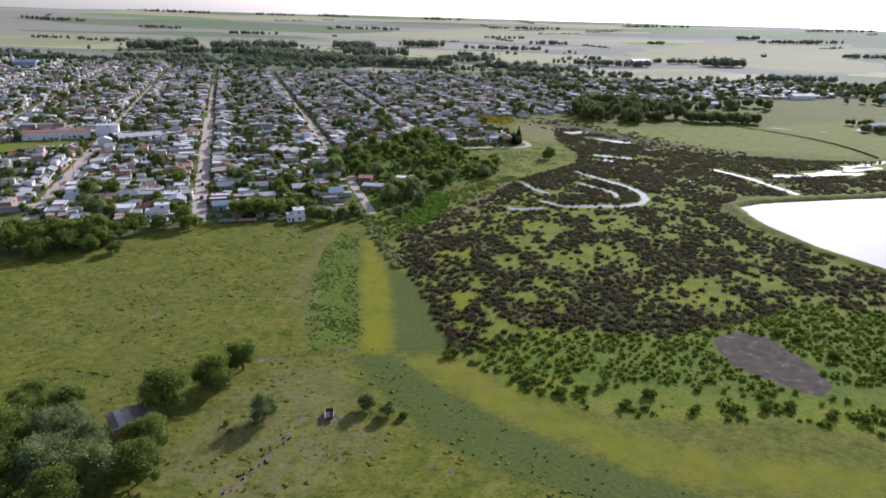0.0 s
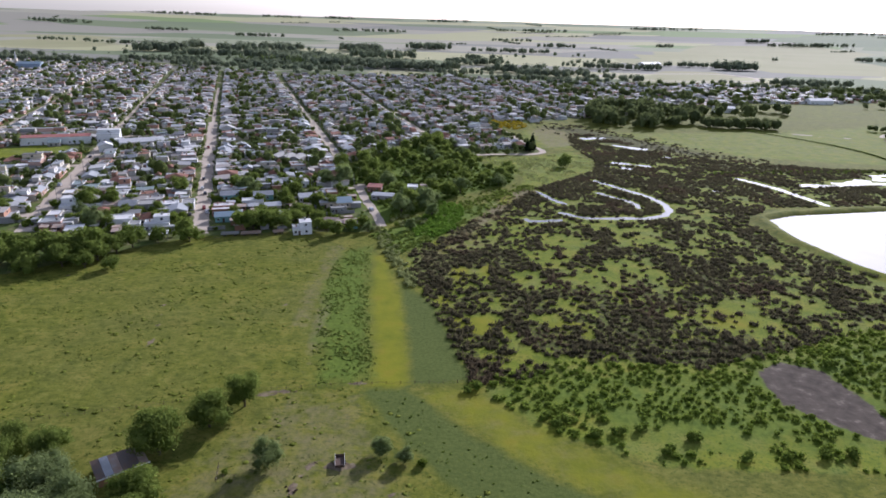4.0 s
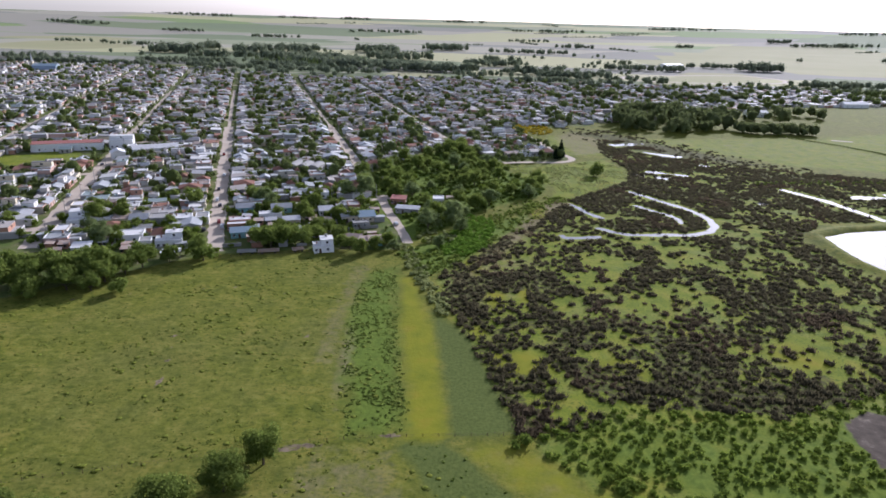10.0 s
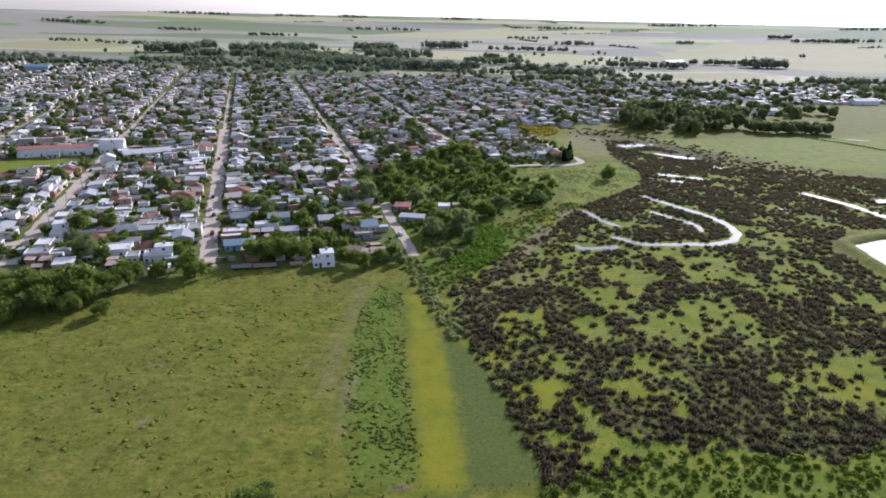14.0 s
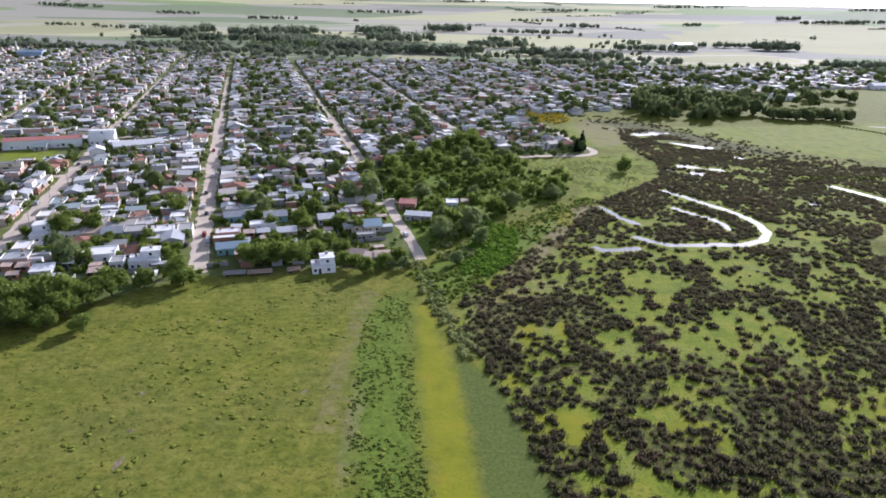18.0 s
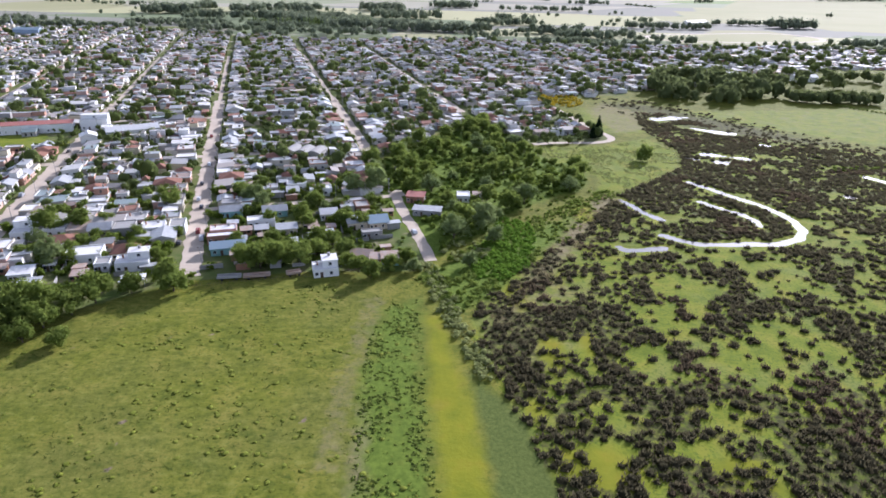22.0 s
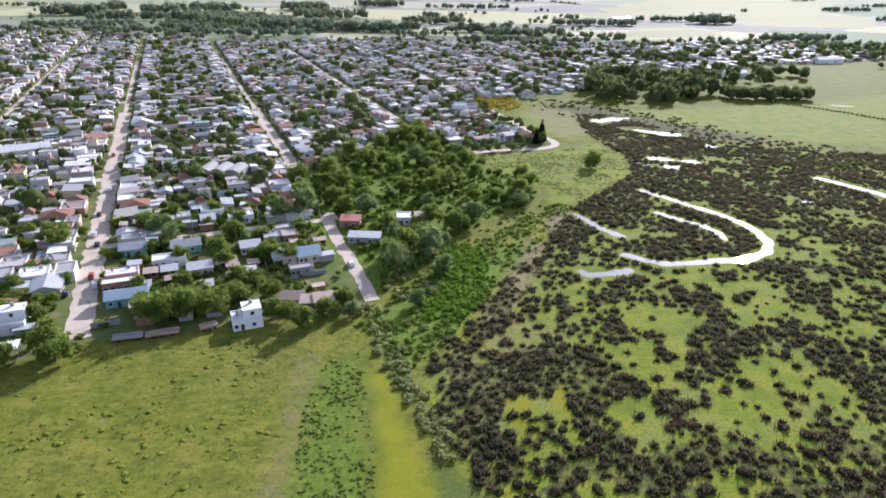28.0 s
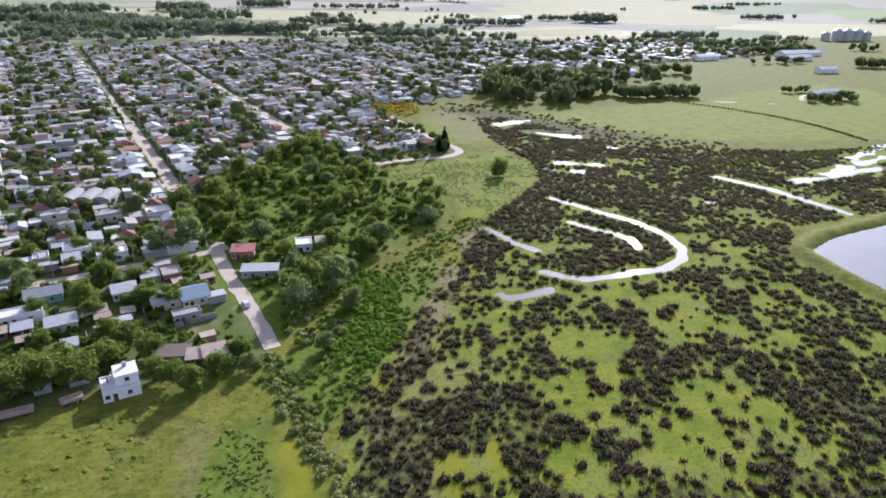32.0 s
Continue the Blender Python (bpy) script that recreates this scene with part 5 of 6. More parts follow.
# town houses as a street front with wings behind: each stands on a plot of its own width and depth
NEAR = [house(8, 6.5, 3.2, "flat", "low plastered town house with flat roofs and a back wing", tank=True, annexes=((-1.6, 5.5, 4.4, 4.5, 2.7, "lean"), (2.4, 4.9, 3, 3.2, 2.4, "flat"))),
        house(9, 6, 3.0, "gable", "low house with a pitched sheet-metal roof and a lean-to", cover=M_ZINC, annexes=((2.0, 5.0, 4.6, 4, 2.5, "lean"), (-2.6, 4.1, 3.2, 2.1, 2.3, "flat"))),
        house(7.5, 7, 3.2, "lean", "narrow house with a sloping metal roof and a yard room", annexes=((-1.2, 6.0, 4.6, 5, 2.6, "flat"), (2.2, 7.4, 2.6, 2.4, 2.2, "lean"))),
        house(8.5, 7, 3.2, "flat", "two-level plastered house with a flat roof and a low wing", upper=0.6, tank=True, detail=1, annexes=((1.4, 6.2, 5.2, 5.2, 2.8, "gable"), (-2.7, 5.0, 2.8, 2.9, 2.4, "lean"))),
        house(8, 8, 3.2, "flat", "long plastered house with a pale flat roof and a shed", cover=M_MEMBRANE, detail=1, annexes=((-1.5, 6.6, 4.6, 5, 2.6, "lean"), (2.5, 6.0, 2.6, 3.6, 2.3, "flat"))),
        house(9, 6.5, 3.1, "hip", "low house with a hipped clay-tile roof and a flat wing", cover=M_TILE, detail=1, annexes=((-2.0, 5.4, 4.2, 4.2, 2.7, "flat"), (2.4, 5.0, 3, 3.2, 2.3, "lean")))]
HIDDEN = NEAR + TREE_PROTOS
SPARE = []
rows_rs = random.Random(12)


def free(x, y, w, d, turn):
    a = radians(turn)
    long = max(w, d)
    vx, vy = (math.cos(a), math.sin(a)) if w > d else (-math.sin(a), math.cos(a))
    n = max(1, int(round(long / min(w, d))))
    for k in range(n):
        q = ((k + 0.5) / n - 0.5) * long
        px, py = x + vx * q, y + vy * q
        if any((px - p) ** 2 + (py - b) ** 2 < (g + min(w, d) / 2 - 0.9) ** 2 for p, b, g in BUILT_NEAR(px, py)):
            return False
    return True


CELLS = {}


def BUILT_NEAR(x, y):
    if len(CELLS.get("all", ())) != len(BUILT):
        for p in BUILT[len(CELLS.get("all", ())):]:
            CELLS.setdefault((int(p[0] // 40), int(p[1] // 40)), []).append(p)
        CELLS["all"] = list(BUILT)
    i, j = int(x // 40), int(y // 40)
    return [p for a in (-1, 0, 1) for b in (-1, 0, 1) for p in CELLS.get((i + a, j + b), ())]


def town_house(s, r, w, d, turn):
    """Puts a house on a plot of the grid: near ones as things, the rest later into one mesh."""
    x, y = town_place(s, r)
    if not inside(x, y, TOWN) or inside(x, y, WOOD) or x < -0.62 * y - 60 or x > 0.78 * y + 60 or inside(x, y, PITCH):
        return
    if near_line(x, y, [(40, 490), (79, 497), (92, 512), (78, 568), (60, 645)]) < 7 or near_line(x, y, [(-16, 312), (-30, 362), (-36, 386)]) < 8:
        return
    if (x < -95 and y < 300) or (x > -100 and y < 385) or not free(x, y, w, d, turn):
        return
    claim(x, y, w, d, turn)
    SPARE.append((math.hypot(x + 10, y - 150), x, y, w, d, turn))


PITCH = [(-266, 436), (-240, 462), (-256, 492), (-296, 478), (-330, 420)]


def fill_town():
    rs = rows_rs
    for a, b in zip(STREET_S, STREET_S[1:]):
        for c, d in zip([255] + CROSS_R, CROSS_R + [1420]):
            for left in (True, False):
                r = c + rs.uniform(4, 7)
                while r < d - 8:
                    w = rs.uniform(6.5, 11)
                    deep = rs.uniform(8, 19)
                    back = rs.choice((0, 0, 0.5, 2, 4))
                    edge = 6.0 if c < 600 else 4.8
                    s = a + edge + back + deep / 2 if left else b - edge - back - deep / 2
                    if rs.random() < 0.9:
                        town_house(s, r + w / 2, w, deep, GRID_TURN + (90 if left else -90) + 180)
                    r += w + rs.choice((0.05, 0.05, 0.3, 1.5))
            for low in (True, False):
                s = a + 24
                while s < b - 24:
                    w, deep = rs.uniform(6.5, 11), rs.uniform(8, 16)
                    r = c + 5 + deep / 2 if low else d - 5 - deep / 2
                    if rs.random() < 0.85:
                        town_house(s + w / 2, r, w, deep, GRID_TURN + (0 if low else 180))
                    s += w + rs.choice((0.05, 0.4, 2))
            for _ in range(46):
                w = rs.uniform(4, 9.5)
                town_house(rs.uniform(a + 22, b - 22), rs.uniform(c + 14, d - 14), w, w * rs.uniform(0.8, 1.6), GRID_TURN + rs.choice((0, 90)))


fill_town()
SPARE.sort()
for far, x, y, w, d, turn in SPARE[:262]:
    k = rows_rs.choice((0, 0, 1, 2, 2, 3, 4, 5))
    pw, pd, front = ((8, 11, 3.25), (9, 10, 3), (7.5, 12.1, 3.5), (8.5, 12.3, 3.5), (8, 13.1, 4), (9, 10.7, 3.25))[k]
    copy_thing(NEAR[k], Matrix.Translation((x, y, 0)) @ Matrix.Rotation(radians(turn), 4, "Z") @ Matrix.Diagonal((w / pw, d / pd, rows_rs.uniform(0.9, 1.12), 1)) @ Matrix.Translation((0, front - pd / 2, 0)))["group"] = "houses along the town streets"


def far_houses():
    """All further houses of the town in one mesh, each with walls, roof and some an upper floor."""
    s, rs = Solid(), random.Random(77)
    for far, x, y, w, d, turn in SPARE[262:]:
        a = radians(turn)
        ca, sa = math.cos(a), math.sin(a)
        h, kind = rs.uniform(2.7, 3.7), rs.random()
        spin = lambda v: [(x + p * ca - q * sa, y + p * sa + q * ca, z) for p, q, z in v]
        cut = -d / 2 + d * rs.uniform(0.45, 0.75)
        half = (cut + d / 2) / 2
        m, roof = Solid(), Solid()
        volumes = [(0, cut - half, w, 2 * half, h, kind)]
        mid = rs.uniform(-0.15, 0.2) * w
        volumes.append(((-w / 2 + mid) / 2, (cut + d / 2) / 2 + 0.02, w / 2 + mid, (d / 2 - cut) * rs.uniform(0.6, 1.0), h * rs.uniform(0.7, 0.95), rs.random()))
        if rs.random() < 0.7:
            volumes.append(((w / 2 + mid) / 2 + 0.04, cut + (d / 2 - cut) * 0.42, w / 2 - mid - 0.1, (d / 2 - cut) * 0.8, h * rs.uniform(0.62, 0.85), rs.random()))
        for vx, vy, vw, vd, vh, pick in volumes:
            m.box(vx - vw / 2, vy - vd / 2, -0.2, vx + vw / 2, vy + vd / 2, vh, 0)
            top = slab(vw - 0.4, vd - 0.4, vh - 0.1, 0.22) if pick < 0.45 else pitched_roof(vw, vd, vh, vd * 0.2, 0.25) if pick < 0.68 else lean_roof(vw, vd, vh, vd * 0.09, 0.2)
            roof.add([(p + vx, q + vy, z) for p, q, z in top.v], top.f)
        if kind < 0.14:
            m.box(-w / 2, -d / 2 + half, h, w / 2, cut, h + 2.7, 0)
            roof.box(-w / 2, -d / 2 + half, h + 2.7, w / 2, cut, h + 2.9)
        for px in (-0.28, 0.12):
            m.box(w * px, -d / 2 - 0.04, 0.4, w * px + 1.1, -d / 2, 2.1, 2)
        s.add(spin(m.v), m.f)
        s.i[-len(m.f):] = m.i
        s.add(spin(roof.v), roof.f, 1)
    tagged(new("town_houses", s.mesh("town_houses", [M_WALLS, M_ROOFS, M_GLASS])), "hundreds of low plastered houses packed along the streets", "houses", kind="stuff")


far_houses()


YARDS = [[(-100, 300), (-62, 303), (-22, 307), (-36, 366), (-60, 376), (-110, 356)], [(-190, 305), (-150, 276), (-112, 286), (-112, 332), (-172, 352)], [(-112, 362), (-62, 382), (-44, 392), (-62, 440), (-130, 440)]]


def yards():
    """Sheds, block walls and shrubs in the back yards along the pasture."""
    rs = random.Random(19)
    sheds = [house(4, 3.4, 2.3, "lean", "small backyard shed with a tin roof", M_CONCRETE, M_ZINC, detail=1), house(3.4, 3, 2.2, "lean", "small brick outhouse with a rusty roof", M_BRICK, M_RUST, detail=1)]
    wall_me = ring_mesh("wall", 8, 0.2, 0, 1.7, 0.05, M_CONCRETE)
    shrubs = []
    for poly in YARDS:
        xs, ys = [q[0] for q in poly], [q[1] for q in poly]
        for k in range(900):
            x, y = rs.uniform(min(xs), max(xs)), rs.uniform(min(ys), max(ys))
            r = x * ALONG.x + y * ALONG.y
            s = x * ACROSS.x + y * ACROSS.y
            if not inside(x, y, poly) or on_road(x, y, 6) or abs(s + 10) < 6.5 or (s < -10 and abs(r - 358) < 5):
                continue
            near = min((math.hypot(x - p, y - q) - g for p, q, g in BUILT_NEAR(x, y)), default=9)
            if k < 60 and near > 2.4:
                copy_thing(rs.choice(sheds), Matrix.Translation((x, y, 0)) @ Matrix.Rotation(radians(GRID_TURN + rs.choice((0, 90, 180))), 4, "Z") @ Matrix.Diagonal((rs.uniform(0.8, 1.5), rs.uniform(0.8, 1.4), 1, 1)))["group"] = "sheds in the back yards"
                BUILT.append((x, y, 2.2))
            elif k < 110 and near > 1.0:
                w = tagged(new("garden_wall", wall_me), "low grey block wall between yards", "wall", "garden walls")
                w.matrix_basis = Matrix.Translation((x, y, 0)) @ Matrix.Rotation(radians(GRID_TURN + rs.choice((0, 90))), 4, "Z") @ Matrix.Diagonal((rs.uniform(0.5, 1.2), 1, rs.uniform(0.6, 1.1), 1))
            elif near > 0.4 and value_noise(x, y, 8) > 0.35:
                d = rs.uniform(0.8, 3.6)
                shrubs.append((x, y, d, d * rs.uniform(0.6, 1.0)))
    far_trees("garden_shrubs", shrubs, "garden shrubs and weeds in the back yards", 45, M_SCRUB, 30, 0.8)
    for proto in sheds:
        for ob in (*proto.children_recursive, proto):
            bpy.data.objects.remove(ob)


def town_trees():
    rs, near, far = random.Random(8), [], []
    for _ in range(22000):
        y = 290 + 1100 * rs.random() ** 1.1
        x = rs.uniform(-0.62 * y - 40, 0.75 * y + 40)
        if not inside(x, y, TOWN) or inside(x, y, WOOD) or inside(x, y, PITCH) or (y < 345 and x > -100) or (y < 300) or on_road(x, y, 8):
            continue
        s, r = x * ACROSS.x + y * ACROSS.y, x * ALONG.x + y * ALONG.y
        gap = min(abs(s - q) for q in STREET_S)
        if gap < (4.6 if r < 620 else 3.2) or (r < 400 and min(abs(r - q) for q in (358, 379)) < 4.5):
            continue
        if any((x - p) ** 2 + (y - q) ** 2 < (g * 0.62 + 0.4) ** 2 for p, q, g in BUILT_NEAR(x, y)):
            continue
        h = (rs.uniform(8, 12) if rs.random() < (0.3 if x > 60 else 0.13) else rs.uniform(2.6, 6.8)) if gap > 10 else rs.uniform(2.5, 4.8)
        near.append((math.hypot(x + 10, y - 150), x, y, h))
    near.sort()
    kept, cells = 0, {}
    for dist, x, y, h in near:
        key = (int(x // 6), int(y // 6))
        if any((x - p) ** 2 + (y - q) ** 2 < (h * 0.72) ** 2 for a in (-1, 0, 1) for b in (-1, 0, 1) for p, q in cells.get((key[0] + a, key[1] + b), ())):
            continue
        cells.setdefault(key, []).append((x, y))
        kept += 1
        if kept < 150:
            plant(rs.choice(BROAD + PALE[:1]) if h > 4.2 else rs.choice(BUSH), x, y, h / (10 if h > 4.2 else 3.8), rs)
        else:
            far.append((x, y, h * rs.uniform(0.9, 1.25), h))
    far_trees("town_trees", far, "green garden and street trees among the houses", 41)


yards()
town_trees()
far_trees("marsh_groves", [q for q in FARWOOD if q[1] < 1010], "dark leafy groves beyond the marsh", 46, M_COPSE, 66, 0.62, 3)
far_trees("distant_groves", [q for q in FARWOOD if q[1] >= 1010], "groves and hedges across the farmland, greyed with painted haze", 42, M_HAZE_GROVE, 20, 0.8, 1)
far_trees("poplar_rows", POPLARS, "tall light green poplars in a row behind the town", 44, M_WILLOW, 26, 0.9)
broom = [(q[0], q[1], 2.4, 1.8) for q in grove(grove_rs, 78, 640, 18, 30, 3.2, 1, 2)]
far_trees("broom_thicket", broom, "bright yellow flowering broom thicket", 43, M_BROOM, 16, 1.0, 1)
for proto in HIDDEN:
    for ob in (*proto.children_recursive, proto):
        bpy.data.objects.remove(ob)

# ---- rushes ----
def blades(name, places, width, height, count, material, label, category, seed, lean=0.35, thin=0.17):
    """Tussocks of upright blades, all in one mesh."""
    rs = np.random.RandomState(seed)
    P = np.array(places)
    n = len(P)
    size = rs.uniform(0.5, 1.45, (n, 1))
    a, q = rs.uniform(0, 2 * np.pi, (n, count)), np.sqrt(rs.rand(n, count))
    bx, by = P[:, :1] + np.cos(a) * q * width / 2 * size, P[:, 1:2] + np.sin(a) * q * width / 2 * size
    h = height * size * rs.uniform(0.7, 1.1, (n, count)) * (1.1 - 0.45 * q * q)
    tx, ty = bx + np.cos(a) * q * lean * h, by + np.sin(a) * q * lean * h
    w, f = thin * width * rs.uniform(0.6, 1.2, (n, count)), rs.uniform(0, np.pi, (n, count))
    z0 = np.full((n, count), -0.1)
    cf, sf = np.cos(f) * w, np.sin(f) * w
    V = np.stack([np.stack([bx - cf, by - sf, z0], -1), np.stack([bx + cf, by + sf, z0], -1), np.stack([tx + cf * 0.6, ty + sf * 0.6, h], -1), np.stack([tx - cf * 0.6, ty - sf * 0.6, h * 0.92], -1)], 2)
    me = mesh_of(name, V.reshape(-1, 3), np.arange(n * count * 4).reshape(-1, 4), material)
    return tagged(new(name, me), label, category, kind="stuff")


def sown(poly, gap, weight, seed, jitter=0.9):
    rs = np.random.RandomState(seed)
    xs, ys = [p[0] for p in poly], [p[1] for p in poly]
    X, Y = np.meshgrid(np.arange(min(xs), max(xs), gap), np.arange(min(ys), max(ys), gap))
    X, Y = X + rs.uniform(-jitter, jitter, X.shape) * gap, Y + rs.uniform(-jitter, jitter, Y.shape) * gap
    ok = rs.rand(*X.shape) < weight(X, Y)
    return np.stack([X[ok], Y[ok]], -1)


rush = sown(MARSH, 2.35, reed_weight, 21, 0.5)


def tussocks(name, places, label, material, seed):
    """Rush tussocks: a rough dome each, with upright blades standing out of it."""
    rs = np.random.RandomState(seed)
    n = len(places)
    x, y = places[:, 0], places[:, 1]
    w = rs.uniform(0.6, 1.75, n) * (0.75 + 0.6 * value_noise(x, y, 12))
    h = w * rs.uniform(0.55, 0.75, n) + rs.uniform(0.35, 0.7, n)
    core = lumps(x, y, np.full(n, -0.05), w * 0.86, h * 0.62, rs, 7, (0.0, 0.5, 0.95), 0.2)
    count = 24
    a, q = rs.uniform(0, 6.28, (n, count)), np.sqrt(rs.uniform(0.02, 1.1, (n, count)))
    bx, by = x[:, None] + np.cos(a) * q * w[:, None], y[:, None] + np.sin(a) * q * w[:, None]
    z0 = h[:, None] * np.sqrt(np.clip(1 - q * q, 0, 1)) * 0.45 - 0.1
    z1 = h[:, None] * np.sqrt(np.clip(1.15 - 0.8 * q * q, 0.1, 1.2)) * rs.uniform(0.72, 1.12, (n, count))
    tx, ty = bx + np.cos(a) * q * 0.25 * h[:, None], by + np.sin(a) * q * 0.25 * h[:, None]
    f, t = rs.uniform(0, np.pi, (n, count)), rs.uniform(0.09, 0.2, (n, count))
    cf, sf = np.cos(f) * t, np.sin(f) * t
    B = np.stack([np.stack([bx - cf, by - sf, z0], -1), np.stack([bx + cf, by + sf, z0], -1), np.stack([tx + cf * 0.4, ty + sf * 0.4, z1], -1), np.stack([tx - cf * 0.4, ty - sf * 0.4, z1 * 0.94], -1)], 2)
    return tagged(new(name, leaf_body(name, core, B.reshape(-1, 3), material)), label, "rushes", kind="stuff")


red = value_noise(rush[:, 0], rush[:, 1], 22) > 0.74
tussocks("rushes", rush[~red], "dark brown rush tussocks across the marsh", M_REED, 22)
tussocks("red_rushes", rush[red], "reddish brown dry rush tussocks", M_REED_RED, 32)
SOUTH = [(21, 171), (51, 184), (92, 182), (158, 210), (200, 190), (180, 110), (111, 135), (65, 136), (37, 150)]


def dome(places, lo, hi, seed):
    rs = np.random.RandomState(seed)
    s = rs.uniform(lo, hi, len(places))
    return np.stack([places[:, 0], places[:, 1], s, s * 0.6], -1)


scrub = sown(SOUTH, 1.75, lambda x, y: np.clip((value_noise(x, y, 6) + 0.42 * np.clip((y - 146) / 25, 0, 1) - 0.52) * 4, 0.02, 0.85) * inside(x, y, SOUTH) * ~inside(x, y, MUD), 23)
far_trees("marsh_scrub", dome(scrub, 0.8, 2.3, 1), "low green scrub at the marsh's edge", 24, M_SHRUB, 20, 1.1, 1)
DARK_BUSH = [(20, 166), (38, 154), (42, 152), (50, 147), (56, 148), (62, 150), (66, 141), (74, 146), (84, 139), (95, 140), (104, 141), (111, 141), (120, 137), (128, 136), (133, 180), (130, 184), (140, 170), (150, 160)]
bushes = np.array(DARK_BUSH, float)
far_trees("dark_bushes", dome(np.concatenate([bushes, bushes + (1.8, 1.2)]), 2.6, 4.4, 2), "dark dense bushes on the yellow meadow", 27, M_SCRUB, 90, 0.7)
VERGE = [(-20, 297), (-8, 312), (4, 335), (17, 356), (29, 373), (43, 388), (58, 400), (74, 398), (56, 368), (48, 352), (40, 335), (24, 318), (4, 283), (-8, 270), (-13, 285)]
verge = sown(VERGE, 1.7, lambda x, y: np.clip((value_noise(x, y, 7) - 0.25) * 3, 0.1, 0.9) * inside(x, y, VERGE) * ~inside(x, y, LUSH) * np.where(inside(x, y, STRAW), 0.35, 1), 28)
far_trees("verge_scrub", dome(verge, 0.8, 2.4, 3), "bright green weeds and brambles beside the wood", 29, M_WEED, 20, 1.1, 1)
HEDGE = [(-18, 307), (-14, 296), (-11, 284), (-8, 272), (-4, 259), (1, 241)]
hedge = sown([(-28, 235), (10, 235), (10, 315), (-28, 315)], 1.5, lambda x, y: np.clip(1.25 - near_line(x, y, HEDGE) / 3.4, 0, 0.85) * (y > 238), 66)
far_trees("edge_shrubs", dome(hedge, 1.0, 2.9, 10), "pale grey-green shrubs along the pasture's edge", 67, M_PALE_SHRUB, 22, 1.0, 1)["category"] = "shrubs"
hollow = sown([(-14, 312), (8, 312), (8, 334), (-14, 334)], 2.2, lambda x, y: 0.6 * (oval(x, y, -4, 321, 9, 9) < 1), 68)
far_trees("hollow_shrubs", dome(hollow, 1.6, 3.6, 11), "pale shrubs beside the track's end", 69, M_PALE_SHRUB, 34, 0.9)["category"] = "shrubs"
MEADOW = [(58, 400), (65, 425), (60, 447), (46, 452), (44, 482), (82, 488), (112, 506), (126, 478), (117, 446), (95, 421), (75, 402)]
meadow = sown(MEADOW, 1.35, lambda x, y: np.clip((value_noise(x, y, 8) - 0.3) * 3, 0.04, 0.8) * inside(x, y, MEADOW), 73)
far_trees("meadow_weeds", dome(meadow, 0.6, 1.9, 12) * (1, 1, 1, 0.5), "light green weeds on the wet meadow", 74, M_PALE_SHRUB, 10, 1.3, 1)["category"] = "weeds"
wide = sown(FAR_MARSH, 3.4, lambda x, y: np.clip((value_noise(x, y, 16) - 0.2) * 1.5, 0.05, 0.7) * inside(x, y, FAR_MARSH) * (np.minimum.reduce([near_line(x, y, q) - w for q, w in POOLS]) > 0) * ~inside(x, y, MARSH), 75)
tussocks("far_rushes", wide, "low brown rush tussocks in the far marsh", M_REED, 76)
dots = sown(SEDGE_SWEEP, 1.7, lambda x, y: np.clip((value_noise(x, y, 9) - 0.15) * 1.2, 0.05, 0.6) * inside(x, y, SEDGE_SWEEP), 77)
far_trees("sedge_tufts", dome(dots, 0.35, 0.95, 13) * (1, 1, 1, 0.8), "small dark sedge tufts in a wet band of the meadow", 78, M_SCRUB, 6, 1.2, 1)["category"] = "sedge"
lush = sown(LUSH, 1.2, lambda x, y: 0.9 * inside(x, y, LUSH), 61)
far_trees("lush_weeds", dome(lush, 1.0, 2.4, 8), "lush bright green weeds covering a wet hollow", 62, M_LUSH, 12, 1.2, 1)["category"] = "weeds"
straw = sown(STRAW, 1.7, lambda x, y: np.clip(value_noise(x, y, 6) * 1.3 - 0.2, 0.05, 0.7) * inside(x, y, STRAW), 63)
blades("straw_tufts", straw, 1.5, 0.8, 12, M_STRAW, "dry straw-coloured grass tufts beside the marsh", "grass", 64, 0.5, 0.08)
clods = np.array([(-17.5 - 11 * t + 2.2 * math.sin(t * 23), 135 - 30 * t + 1.2 * math.sin(t * 41)) for t in np.linspace(0, 1, 46)])
far_trees("trench_clods", dome(clods, 0.3, 0.9, 9), "brown clods and stubs along a bare trench", 65, M_REED_RED, 6, 1.0, 1)["category"] = "clods"
rough = sown(ROUGH, 1.0, lambda x, y: np.clip((value_noise(x, y, 5) - 0.25) * 2.5, 0.08, 0.9) * inside(x, y, ROUGH), 30)
far_trees("rough_weeds", dome(rough, 0.5, 1.4, 4) * (1, 1, 1, 0.6), "low weeds in a rough strip of the pasture", 31, M_WEED, 5, 1.4, 1)
under = sown(WOOD, 3.0, lambda x, y: 0.6 * inside(x, y, WOOD) * (near_line(x, y, [(-16, 312), (-22, 335), (-30, 362), (-36, 386)]) > 5), 33)
far_trees("undergrowth", dome(under, 1.6, 4.2, 6), "dense green undergrowth between the trees", 34, M_SCRUB, 14, 1.0, 1)
PASTURE = [(-150, 70), (-150, 240), (-118, 262), (-100, 284), (-20, 297), (-18, 270), (-9, 190), (10, 140), (60, 100), (60, 70)]
tuft = sown(PASTURE, 1.6, lambda x, y: np.clip((value_noise(x, y, 7) - 0.40) * 1.8, 0.03, 0.5) * inside(x, y, PASTURE), 25)
clod = sown(PASTURE, 2.2, lambda x, y: np.clip((value_noise(x, y, 11) - 0.32) * 1.6, 0.06, 0.55) * inside(x, y, PASTURE), 35)
